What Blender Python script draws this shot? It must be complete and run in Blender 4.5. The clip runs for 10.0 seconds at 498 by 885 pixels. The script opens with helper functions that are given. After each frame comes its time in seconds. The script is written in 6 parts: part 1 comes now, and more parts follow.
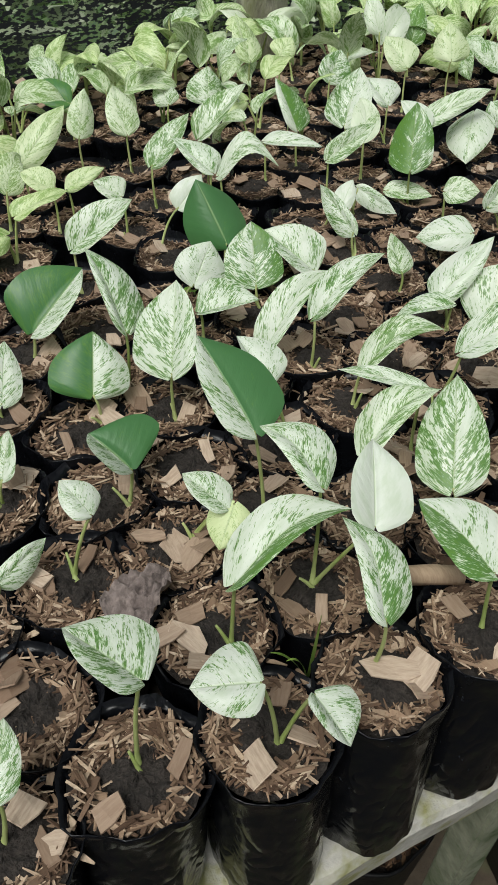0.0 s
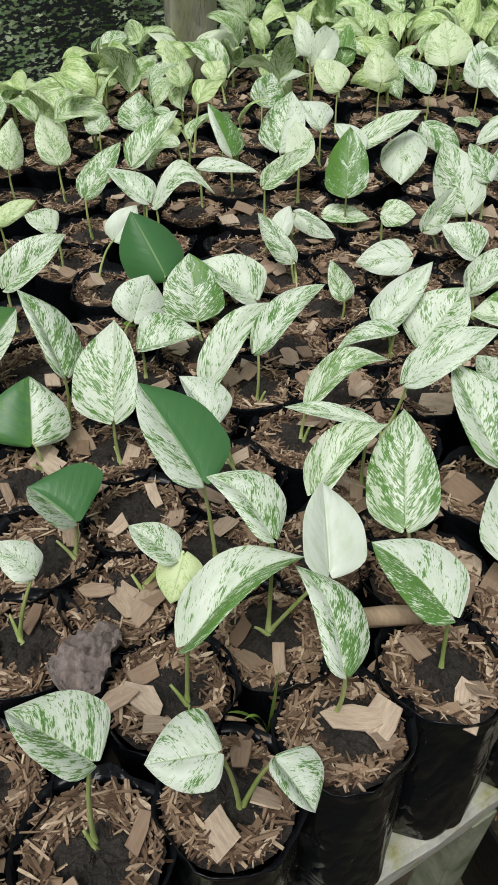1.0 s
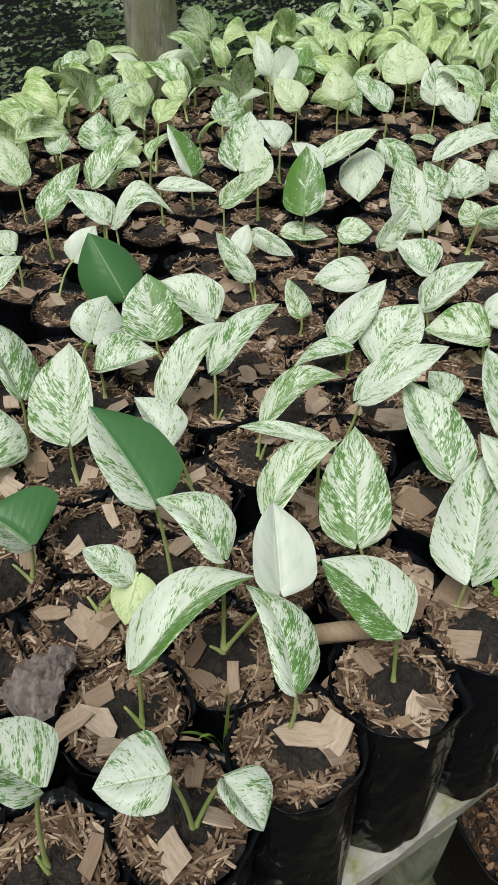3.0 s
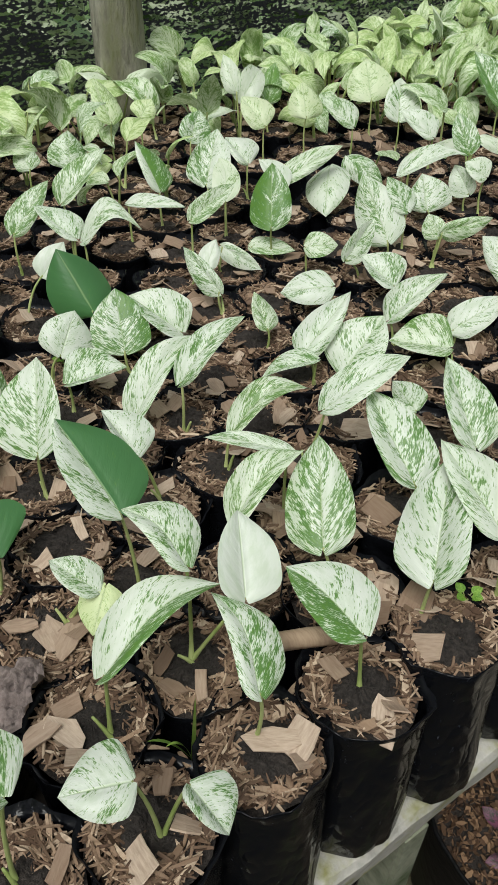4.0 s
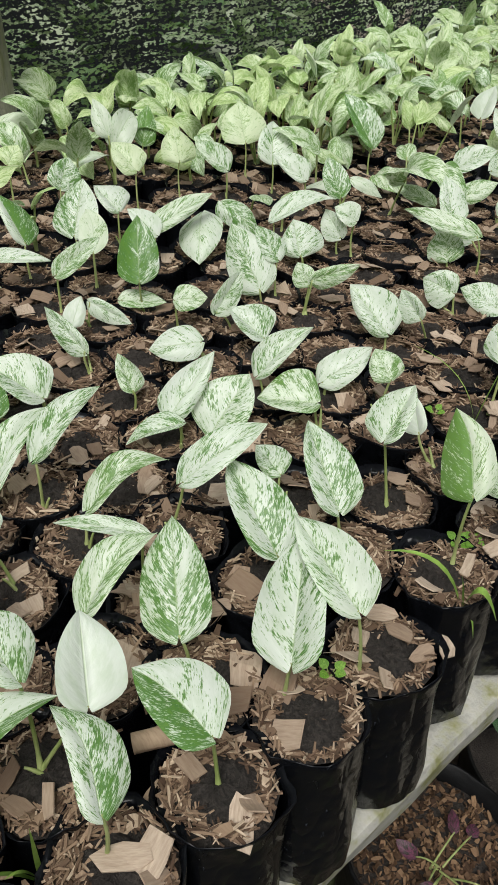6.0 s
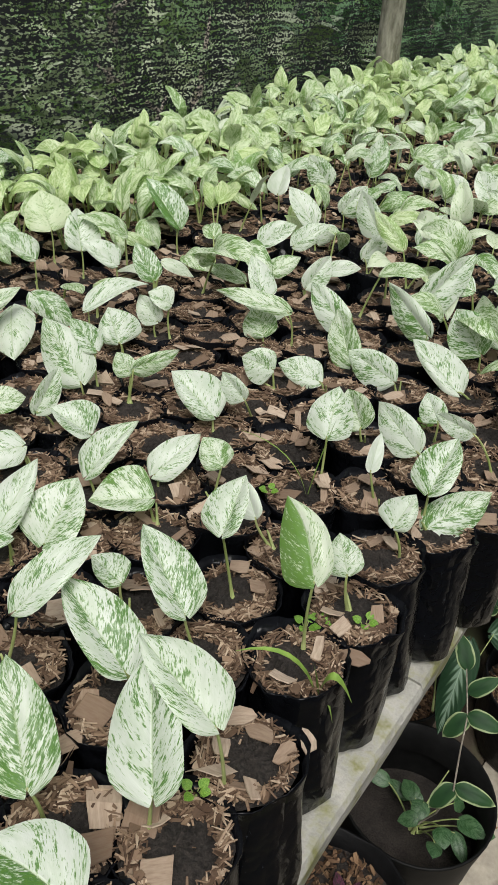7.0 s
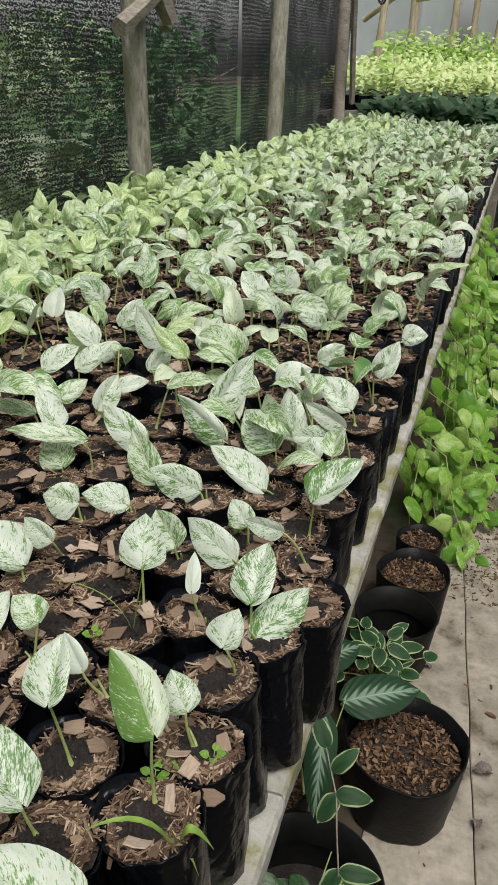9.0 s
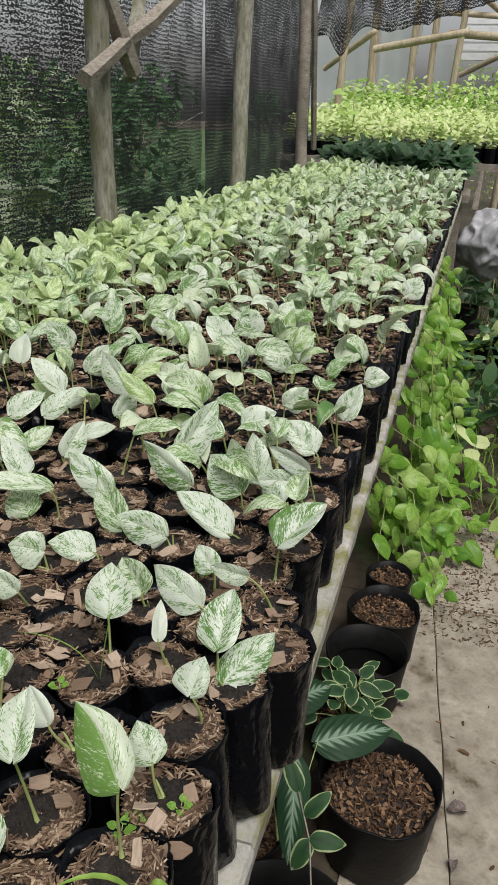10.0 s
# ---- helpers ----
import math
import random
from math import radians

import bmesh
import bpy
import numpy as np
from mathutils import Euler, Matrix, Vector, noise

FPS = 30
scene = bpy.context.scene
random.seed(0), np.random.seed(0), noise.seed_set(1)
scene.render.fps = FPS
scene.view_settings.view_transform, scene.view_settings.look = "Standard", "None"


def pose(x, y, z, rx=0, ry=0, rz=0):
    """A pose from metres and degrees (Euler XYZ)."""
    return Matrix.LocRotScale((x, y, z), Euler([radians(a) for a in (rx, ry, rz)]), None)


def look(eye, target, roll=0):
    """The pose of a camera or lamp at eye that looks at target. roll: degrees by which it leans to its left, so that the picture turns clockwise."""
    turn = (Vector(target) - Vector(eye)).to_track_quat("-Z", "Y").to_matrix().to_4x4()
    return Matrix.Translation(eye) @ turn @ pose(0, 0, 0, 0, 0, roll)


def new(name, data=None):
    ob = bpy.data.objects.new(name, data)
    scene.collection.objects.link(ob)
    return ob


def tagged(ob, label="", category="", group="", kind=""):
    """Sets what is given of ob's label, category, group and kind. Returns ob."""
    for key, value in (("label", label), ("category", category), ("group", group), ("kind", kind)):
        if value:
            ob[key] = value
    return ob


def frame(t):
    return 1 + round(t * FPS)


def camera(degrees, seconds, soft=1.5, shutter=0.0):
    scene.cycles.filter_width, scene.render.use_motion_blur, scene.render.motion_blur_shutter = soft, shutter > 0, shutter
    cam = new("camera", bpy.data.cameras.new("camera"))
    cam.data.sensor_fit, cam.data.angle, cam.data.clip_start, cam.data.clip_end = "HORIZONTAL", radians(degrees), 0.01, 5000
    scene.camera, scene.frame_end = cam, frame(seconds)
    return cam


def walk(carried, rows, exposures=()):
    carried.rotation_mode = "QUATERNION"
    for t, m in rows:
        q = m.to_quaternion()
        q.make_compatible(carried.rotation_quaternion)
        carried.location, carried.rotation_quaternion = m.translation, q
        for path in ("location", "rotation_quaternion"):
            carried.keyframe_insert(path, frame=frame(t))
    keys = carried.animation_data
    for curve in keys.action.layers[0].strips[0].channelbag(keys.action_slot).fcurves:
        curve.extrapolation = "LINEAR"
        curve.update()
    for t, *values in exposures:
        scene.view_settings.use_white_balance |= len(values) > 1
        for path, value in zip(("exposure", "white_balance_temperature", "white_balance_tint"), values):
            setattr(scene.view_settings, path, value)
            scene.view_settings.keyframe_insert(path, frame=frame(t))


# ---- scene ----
cam = camera(36.6, 10.0)

PATH = [
    (0, (0.104, -0.419, 1.277), (-1.208, 0.196, -0.101), -1.1),
    (0.5, (0.093, -0.415, 1.28), (-1.198, 0.272, -0.083), -1.0),
    (1, (0.087, -0.407, 1.283), (-1.181, 0.33, -0.078), -0.4),
    (1.5, (0.088, -0.4, 1.281), (-1.17, 0.361, -0.075), -0.1),
    (2, (0.091, -0.397, 1.281), (-1.166, 0.371, -0.072), -0.2),
    (2.5, (0.092, -0.396, 1.286), (-1.164, 0.377, -0.065), -0.2),
    (4, (0.104, -0.392, 1.292), (-1.142, 0.463, -0.018), 0.5),
    (4.5, (0.107, -0.387, 1.289), (-1.134, 0.482, -0.016), 0.6),
    (5, (0.103, -0.373, 1.288), (-1.135, 0.493, -0.022), 0.6),
    (5.2, (0.102, -0.37, 1.289), (-1.126, 0.503, -0.027), 0.9),
    (6.3, (0.101, -0.33, 1.318), (-0.994, 0.813, 0.095), 3.1),
    (6.5, (0.098, -0.327, 1.322), (-0.951, 0.895, 0.136), 3.7),
    (7, (0.089, -0.319, 1.327), (-0.816, 1.061, 0.197), 4.6),
    (7.5, (0.083, -0.31, 1.332), (-0.701, 1.178, 0.248), 3.3),
    (8, (0.078, -0.306, 1.341), (-0.598, 1.276, 0.321), 2.6),
    (8.5, (0.086, -0.306, 1.349), (-0.511, 1.343, 0.388), 2.2),
    (9, (0.091, -0.301, 1.356), (-0.455, 1.394, 0.444), 1.9),
    (9.5, (0.095, -0.303, 1.364), (-0.411, 1.433, 0.508), 1.9),
    (10, (0.098, -0.306, 1.369), (-0.388, 1.452, 0.548), 2.0),
]
walk(cam, [(t, look(eye, target, roll)) for t, eye, target, roll in PATH], [(0, -0.06, 6430, 5.5), (5.2, -0.06, 6430, 5.5), (8.5, -0.07, 6540, 10.5), (10, -0.12, 6540, 10.5)])

# ---- world and light ----
SUN_UP, SUN_ROUND = 62.0, 142.0
world = bpy.data.worlds.new("overcast_sky")
scene.world = world
world.use_nodes = True
wn, wl = world.node_tree.nodes, world.node_tree.links
sky = wn.new("ShaderNodeTexSky")
sky.sky_type, sky.sun_disc = "NISHITA", False
sky.sun_elevation, sky.sun_rotation = radians(SUN_UP), radians(SUN_ROUND)
sky.air_density, sky.dust_density, sky.ozone_density = 1.0, 4.0, 1.0
sky_soft = wn.new("ShaderNodeHueSaturation")
sky_soft.inputs["Saturation"].default_value = 0.25
wl.new(sky.outputs[0], sky_soft.inputs["Color"])
wl.new(sky_soft.outputs[0], wn["Background"].inputs["Color"])
wn["Background"].inputs["Strength"].default_value = 0.15
sun = new("sun", bpy.data.lights.new("sun", "SUN"))
sun.data.energy, sun.data.angle, sun.data.color = 2.1, radians(28), (1.0, 0.97, 0.92)
s_el, s_az = radians(SUN_UP), radians(SUN_ROUND)
sun.matrix_world = look((3 * math.sin(s_az) * math.cos(s_el), 3 * math.cos(s_az) * math.cos(s_el), 3 * math.sin(s_el) + 2), (0, 0, 2))



# ---- materials ----
class Mat:
    """A node material that is built up call by call."""

    def __init__(self, name, rough=0.7, metal=0.0, spec=0.5):
        self.m = bpy.data.materials.new(name)
        self.m.use_nodes = True
        self.n, self.l = self.m.node_tree.nodes, self.m.node_tree.links
        self.b = self.n["Principled BSDF"]
        self.b.inputs["Roughness"].default_value = rough
        self.b.inputs["Metallic"].default_value = metal
        self.b.inputs["Specular IOR Level"].default_value = spec

    def node(self, kind, **ins):
        n = self.n.new(kind)
        for k, v in ins.items():
            self.put(v, n.inputs[k.replace("_", " ")])
        return n

    def put(self, v, socket):
        if isinstance(v, bpy.types.NodeSocket):
            self.l.new(v, socket)
        else:
            socket.default_value = v

    def math(self, op, a, b=0.0, clamp=False):
        n = self.n.new("ShaderNodeMath")
        n.operation, n.use_clamp = op, clamp
        self.put(a, n.inputs[0]), self.put(b, n.inputs[1])
        return n.outputs[0]

    def where(self, scale=(1, 1, 1), shift=0.0):
        """Object coordinates, stretched, set apart from object to object."""
        c = self.n.new("ShaderNodeTexCoord").outputs["Object"]
        r = self.n.new("ShaderNodeObjectInfo").outputs["Random"]
        add = self.n.new("ShaderNodeVectorMath")
        add.operation = "ADD"
        self.l.new(c, add.inputs[0])
        self.l.new(self.math("MULTIPLY", r, shift), add.inputs[1])
        mul = self.n.new("ShaderNodeVectorMath")
        mul.operation = "MULTIPLY"
        self.l.new(add.outputs[0], mul.inputs[0])
        mul.inputs[1].default_value = scale
        return mul.outputs[0]

    def noise(self, scale, detail=3.0, rough=0.6, vec=None):
        n = self.node("ShaderNodeTexNoise", Scale=scale, Detail=detail, Roughness=rough)
        if vec is not None:
            self.l.new(vec, n.inputs["Vector"])
        return n.outputs["Fac"]

    def ramp(self, fac, *stops):
        n = self.n.new("ShaderNodeValToRGB")
        e = n.color_ramp.elements
        while len(e) < len(stops):
            e.new(0.5)
        for el, (p, c) in zip(e, stops):
            el.position, el.color = p, (*c, 1) if len(c) == 3 else c
        self.put(fac, n.inputs[0])
        return n.outputs[0]

    def mix(self, fac, a, b):
        n = self.n.new("ShaderNodeMix")
        n.data_type = "RGBA"
        self.put(fac, n.inputs[0])
        for v, s in ((a, n.inputs[6]), (b, n.inputs[7])):
            self.put((*v, 1) if isinstance(v, tuple) and len(v) == 3 else v, s)
        return n.outputs[2]

    def colour(self, v):
        self.put((*v, 1) if isinstance(v, tuple) else v, self.b.inputs["Base Color"])
        return self

    def bump(self, height, strength=0.5, distance=0.001):
        n = self.node("ShaderNodeBump", Height=height, Strength=strength, Distance=distance)
        self.l.new(n.outputs[0], self.b.inputs["Normal"])
        return self

    def rough(self, v):
        self.put(v, self.b.inputs["Roughness"])
        return self

    def attr(self, name):
        n = self.n.new("ShaderNodeAttribute")
        n.attribute_name = name
        s = self.n.new("ShaderNodeSeparateXYZ")
        self.l.new(n.outputs["Vector"], s.inputs[0])
        return s.outputs

    def thin(self, col, share):
        """Lets part of the light through, as a leaf or film does."""
        t = self.n.new("ShaderNodeBsdfTranslucent")
        self.put(col, t.inputs["Color"])
        mx = self.n.new("ShaderNodeMixShader")
        mx.inputs[0].default_value = share
        self.l.new(self.b.outputs[0], mx.inputs[1]), self.l.new(t.outputs[0], mx.inputs[2])
        self.l.new(mx.outputs[0], self.n["Material Output"].inputs[0])
        return self


def grained(name, dark, light, scale=40, stretch=(1, 1, 1), rough=0.8, bump=0.4, depth=0.002, stain=None, shift=7.0, spec=0.4, cover=0.52):
    m = Mat(name, rough, spec=spec)
    v = m.where(stretch, shift)
    fine, broad = m.noise(scale, 5, 0.65, v), m.noise(scale / 9, 3, 0.6, v)
    col = m.ramp(m.math("ADD", m.math("MULTIPLY", fine, 0.6), m.math("MULTIPLY", broad, 0.4)), (0.33, dark), (0.68, light))
    if stain:
        col = m.mix(m.ramp(m.noise(scale / 4, 4, 0.7, v), (cover, (0, 0, 0)), (cover + 0.14, (1, 1, 1))), col, stain)
    m.colour(col).bump(fine, bump, depth)
    return m.m


def leaf_material(name, pale, mid, deep, yellow, gloss=0.36, streak=23.0):
    """Variegated leaf: streaks of green along the side veins on a pale ground. leafuv: across, along, seed; tone: green of either half, yellowness."""
    m = Mat(name, gloss, spec=0.42)
    u, v, seed = m.attr("leafuv")
    lef, rig, yel = m.attr("tone")
    a = m.math("ABSOLUTE", u)
    rnd = m.math("MULTIPLY", m.n.new("ShaderNodeObjectInfo").outputs["Random"], 61.0)
    sd = m.math("ADD", m.math("MULTIPLY", seed, 37.0), rnd)
    across = m.math("SUBTRACT", v, m.math("MULTIPLY", a, 0.38))
    side = m.math("GREATER_THAN", u, 0.0)

    def streaks(k1, k2, off):
        c = m.n.new("ShaderNodeCombineXYZ")
        m.l.new(m.math("MULTIPLY", across, k1), c.inputs[0])
        m.l.new(m.math("ADD", m.math("MULTIPLY", u, k2), m.math("MULTIPLY", side, 5.0)), c.inputs[1])
        m.l.new(m.math("ADD", sd, off), c.inputs[2])
        return m.noise(1.0, 3.5, 0.62, c.outputs[0])

    big, small = streaks(streak * 0.9, 3.4, 0.0), streaks(streak * 2.3, 9.5, 9.0)
    patch = streaks(4.6, 1.1, 21.0)
    f = m.math("ADD", m.math("MULTIPLY", big, 0.40), m.math("MULTIPLY", small, 0.60))
    f = m.math("ADD", m.math("MULTIPLY", f, 0.67), m.math("MULTIPLY", patch, 0.33))
    want = m.mix(side, lef, rig)
    f = m.math("ADD", f, m.math("MULTIPLY", m.math("SUBTRACT", want, 0.5), 0.62))
    cloud = m.ramp(streaks(5.0, 2.2, 33.0), (0.43, (0, 0, 0)), (0.64, (0.52, 0.52, 0.52)))
    tint = m.mix(cloud, pale, tuple(0.45 * a + 0.55 * b for a, b in zip(pale, mid)))
    col = m.ramp(f, (0.475, pale), (0.505, mid), (0.545, deep), (0.62, (deep[0] * 1.7, deep[1] * 1.35, deep[2])), (0.80, (deep[0] * 0.85, deep[1] * 0.92, deep[2] * 1.5)))
    col = m.mix(m.ramp(f, (0.47, (1, 1, 1)), (0.50, (0, 0, 0))), col, tint)
    fresh = m.ramp(f, (0.46, tuple(min(1, c * 1.02) for c in yellow)), (0.62, (yellow[0] * 0.42, yellow[1] * 0.62, yellow[2] * 0.3)))
    col = m.mix(yel, col, fresh)
    rib = m.ramp(a, (0.012, (1, 1, 1)), (0.045, (0, 0, 0)))
    col = m.mix(m.math("MULTIPLY", rib, 0.45), col, (mid[0] * 1.15, mid[1] * 1.1, mid[2]))
    wave = m.node("ShaderNodeTexWave", Scale=1.0, Distortion=0.4)
    c2 = m.n.new("ShaderNodeCombineXYZ")
    m.l.new(m.math("MULTIPLY", across, 2.4), c2.inputs[0])
    m.l.new(c2.outputs[0], wave.inputs["Vector"])
    h = m.math("ADD", m.math("MULTIPLY", wave.outputs["Fac"], 0.16), m.math("MULTIPLY", rib, -0.9))
    m.colour(col).bump(m.math("ADD", h, m.math("MULTIPLY", big, 0.6)), 0.45, 0.0010)
    m.thin(m.mix(0.25, col, (mid[0] * 1.3, mid[1] * 1.2, mid[2] * 0.8)), 0.30)
    return m.m


MARBLE = leaf_material("marbled_leaf", (0.79, 0.855, 0.755), (0.40, 0.56, 0.30), (0.080, 0.215, 0.045), (0.68, 0.80, 0.36))
BRIGHT = leaf_material("bright_vine_leaf", (0.33, 0.53, 0.09), (0.27, 0.47, 0.07), (0.11, 0.28, 0.035), (0.72, 0.80, 0.40))
HEDGE = leaf_material("hedge_leaf", (0.44, 0.50, 0.34), (0.27, 0.38, 0.18), (0.10, 0.19, 0.07), (0.40, 0.46, 0.12))
DARK = leaf_material("dark_leaf", (0.12, 0.22, 0.10), (0.06, 0.15, 0.06), (0.03, 0.085, 0.03), (0.35, 0.40, 0.10), 0.35)


def margin_material():
    """Small thick leaf, dark green with a cream margin."""
    m = Mat("cream_edged_leaf", 0.5, spec=0.14)
    u, v, seed = m.attr("leafuv")
    a = m.math("MAXIMUM", m.math("ABSOLUTE", u), m.math("SUBTRACT", m.math("MULTIPLY", v, 1.2), 0.28))
    f = m.math("ADD", a, m.math("MULTIPLY", m.math("SUBTRACT", m.noise(60, 3, 0.6, m.where((1, 1, 1), 9)), 0.5), 0.35))
    m.colour(m.ramp(f, (0.0, (0.016, 0.044, 0.018)), (0.78, (0.030, 0.076, 0.028)), (0.87, (0.31, 0.38, 0.20))))
    return m.m


def feather_material():
    """Dark leaf with a silver feather along the midrib."""
    m = Mat("feathered_leaf", 0.5, spec=0.16)
    u, v, seed = m.attr("leafuv")
    a = m.math("ABSOLUTE", u)
    c = m.n.new("ShaderNodeCombineXYZ")
    m.l.new(m.math("SUBTRACT", m.math("MULTIPLY", v, 2.6), m.math("MULTIPLY", a, 0.9)), c.inputs[0])
    w = m.node("ShaderNodeTexWave", Scale=1.0, Distortion=3.5, Detail=3.0)
    m.l.new(c.outputs[0], w.inputs["Vector"])
    f = m.math("ADD", a, m.math("MULTIPLY", w.outputs["Fac"], -0.34))
    col = m.ramp(f, (0.0, (0.17, 0.25, 0.18)), (0.08, (0.070, 0.125, 0.070)), (0.24, (0.017, 0.046, 0.021)))
    m.colour(m.mix(m.ramp(a, (0.012, (1, 1, 1)), (0.035, (0, 0, 0))), col, (0.26, 0.36, 0.26)))
    m.bump(w.outputs["Fac"], 0.4, 0.002)
    return m.m


MARGIN, FEATHER = margin_material(), feather_material()
PURPLE = leaf_material("purple_leaf", (0.20, 0.06, 0.12), (0.10, 0.05, 0.06), (0.03, 0.04, 0.03), (0.3, 0.2, 0.2), 0.4)
GRASS = grained("grass_blade", (0.10, 0.20, 0.03), (0.28, 0.42, 0.08), 60, rough=0.5, bump=0.1)
TIN = grained("pale_roofing", (0.55, 0.56, 0.56), (0.78, 0.79, 0.79), 6, rough=0.5, bump=0.1)


def stem_material():
    m = Mat("green_petiole", 0.5)
    c = m.ramp(m.noise(90, 3, 0.6, m.where((1, 1, 0.2), 9)), (0.3, (0.20, 0.27, 0.07)), (0.7, (0.42, 0.46, 0.20)))
    m.colour(c)
    return m.m


STEM = stem_material()
STEM_PALE = grained("pale_petiole", (0.46, 0.42, 0.28), (0.68, 0.64, 0.48), 120, (1, 1, 0.2), 0.6)


def film_material():
    """Black polythene: slick, creased in long soft folds, with dusty specks that double as painted highlights."""
    m = Mat("black_polythene", 0.3, spec=0.15)
    v = m.where((1, 1, 0.5), 11)
    # Pale bluish specks: partly dusty film, partly crisp highlights put into the colour.
    dust_glint = m.ramp(m.noise(260, 4, 0.7, v), (0.64, (0, 0, 0)), (0.72, (1, 1, 1)))
    haze = m.ramp(m.noise(40, 3, 0.6, v), (0.45, (0, 0, 0)), (0.75, (1, 1, 1)))
    m.colour(m.mix(m.math("MULTIPLY", m.math("MULTIPLY", dust_glint, haze), 0.8), (0.0045, 0.005, 0.0065), (0.12, 0.13, 0.16)))
    m.rough(m.ramp(m.noise(60, 4, 0.6, v), (0.3, (0.10,) * 3), (0.7, (0.28,) * 3)))
    k = m.where((1, 1, 0.4), 23)
    ridge = m.math("ABSOLUTE", m.math("SUBTRACT", m.noise(26, 1.5, 0.5, k), 0.5))
    fine = m.math("ABSOLUTE", m.math("SUBTRACT", m.noise(70, 1.5, 0.5, m.where((1, 1, 0.8), 31)), 0.5))
    m.bump(m.math("ADD", ridge, m.math("MULTIPLY", fine, 0.28)), 0.9, 0.012)
    return m.m


FILM = film_material()
GROWBAG = grained("dull_black_polythene", (0.003, 0.003, 0.003), (0.010, 0.010, 0.011), 40, rough=0.42, bump=0.5, depth=0.004, spec=0.14)
SOIL = grained("dark_wet_soil", (0.008, 0.007, 0.006), (0.062, 0.050, 0.043), 330, rough=0.85, bump=1.0, depth=0.005)


def chip_material(name, stops):
    m = Mat(name, 0.8, spec=0.3)
    isl = m.n.new("ShaderNodeNewGeometry").outputs["Random Per Island"]
    r = m.n.new("ShaderNodeObjectInfo").outputs["Random"]
    pick = m.math("FRACT", m.math("ADD", m.math("MULTIPLY", isl, 1.0), m.math("MULTIPLY", r, 3.7)))
    v = m.where((1, 6, 1), 5)
    grain = m.noise(120, 4, 0.6, v)
    col = m.ramp(pick, *stops)
    col = m.mix(m.math("MULTIPLY", m.ramp(grain, (0.35, (1, 1, 1)), (0.62, (0, 0, 0))), 0.35), col, (0.14, 0.075, 0.045))
    m.colour(col).bump(grain, 0.5, 0.0008)
    return m.m


CHIP_BIG = chip_material("split_wood", ((0.0, (0.18, 0.122, 0.083)), (0.4, (0.345, 0.255, 0.185)), (1.0, (0.53, 0.425, 0.33))))
CHIP = chip_material("wood_shaving", ((0.0, (0.05, 0.03, 0.019)), (0.35, (0.135, 0.088, 0.058)), (0.75, (0.305, 0.212, 0.14)), (1.0, (0.57, 0.45, 0.33))))
LITTER = chip_material("dry_litter", ((0.0, (0.03, 0.017, 0.010)), (0.5, (0.10, 0.058, 0.033)), (1.0, (0.31, 0.195, 0.11))))
DRY = grained("withered_leaf", (0.06, 0.047, 0.044), (0.30, 0.245, 0.225), 160, rough=0.85, bump=0.8)
CEMENT = grained("weathered_cement", (0.27, 0.265, 0.23), (0.66, 0.64, 0.59), 95, rough=0.85, bump=0.9, depth=0.003, stain=(0.25, 0.25, 0.105), shift=0.0, cover=0.47)
TURF = grained("rough_turf", (0.022, 0.05, 0.014), (0.09, 0.16, 0.05), 9, rough=0.9, bump=0.8, depth=0.02, shift=0.0)
# Bench top wood, coloured near black for the shade between the bags.
PLANKS = grained("shade_dark_planks", (0.010, 0.008, 0.006), (0.045, 0.036, 0.027), 60, (3, 0.6, 3), 0.8, 0.6, 0.003)
MOSSY = grained("mossy_cement", (0.07, 0.085, 0.05), (0.30, 0.31, 0.23), 80, rough=0.9, bump=0.7, stain=(0.05, 0.075, 0.025), shift=0.0)
PAVING = grained("path_concrete", (0.21, 0.185, 0.145), (0.52, 0.465, 0.38), 34, rough=0.8, bump=0.4, depth=0.003, stain=(0.12, 0.095, 0.062), shift=3.0)
EARTH = grained("bare_earth", (0.03, 0.024, 0.017), (0.10, 0.076, 0.052), 14, rough=0.9, bump=0.8, depth=0.01, stain=(0.06, 0.09, 0.03), shift=0.0)
POST = grained("lichened_post", (0.10, 0.095, 0.065), (0.50, 0.485, 0.39), 90, (1, 1, 0.3), 0.85, 0.9, 0.006, (0.155, 0.160, 0.08), cover=0.52)
POLE = grained("weathered_bamboo", (0.26, 0.20, 0.12), (0.62, 0.54, 0.40), 60, (1, 1, 0.15), 0.7, 0.4)
OLDWOOD = grained("old_grey_wood", (0.12, 0.10, 0.08), (0.46, 0.41, 0.34), 60, (3, 0.6, 3), 0.85, 0.6, 0.003)
PLASTIC = grained("black_pot_plastic", (0.004, 0.004, 0.004), (0.012, 0.012, 0.012), 50, rough=0.5, bump=0.1, spec=0.12)
SACK = grained("grey_sack", (0.20, 0.20, 0.215), (0.52, 0.52, 0.54), 26, rough=0.7, bump=0.3)


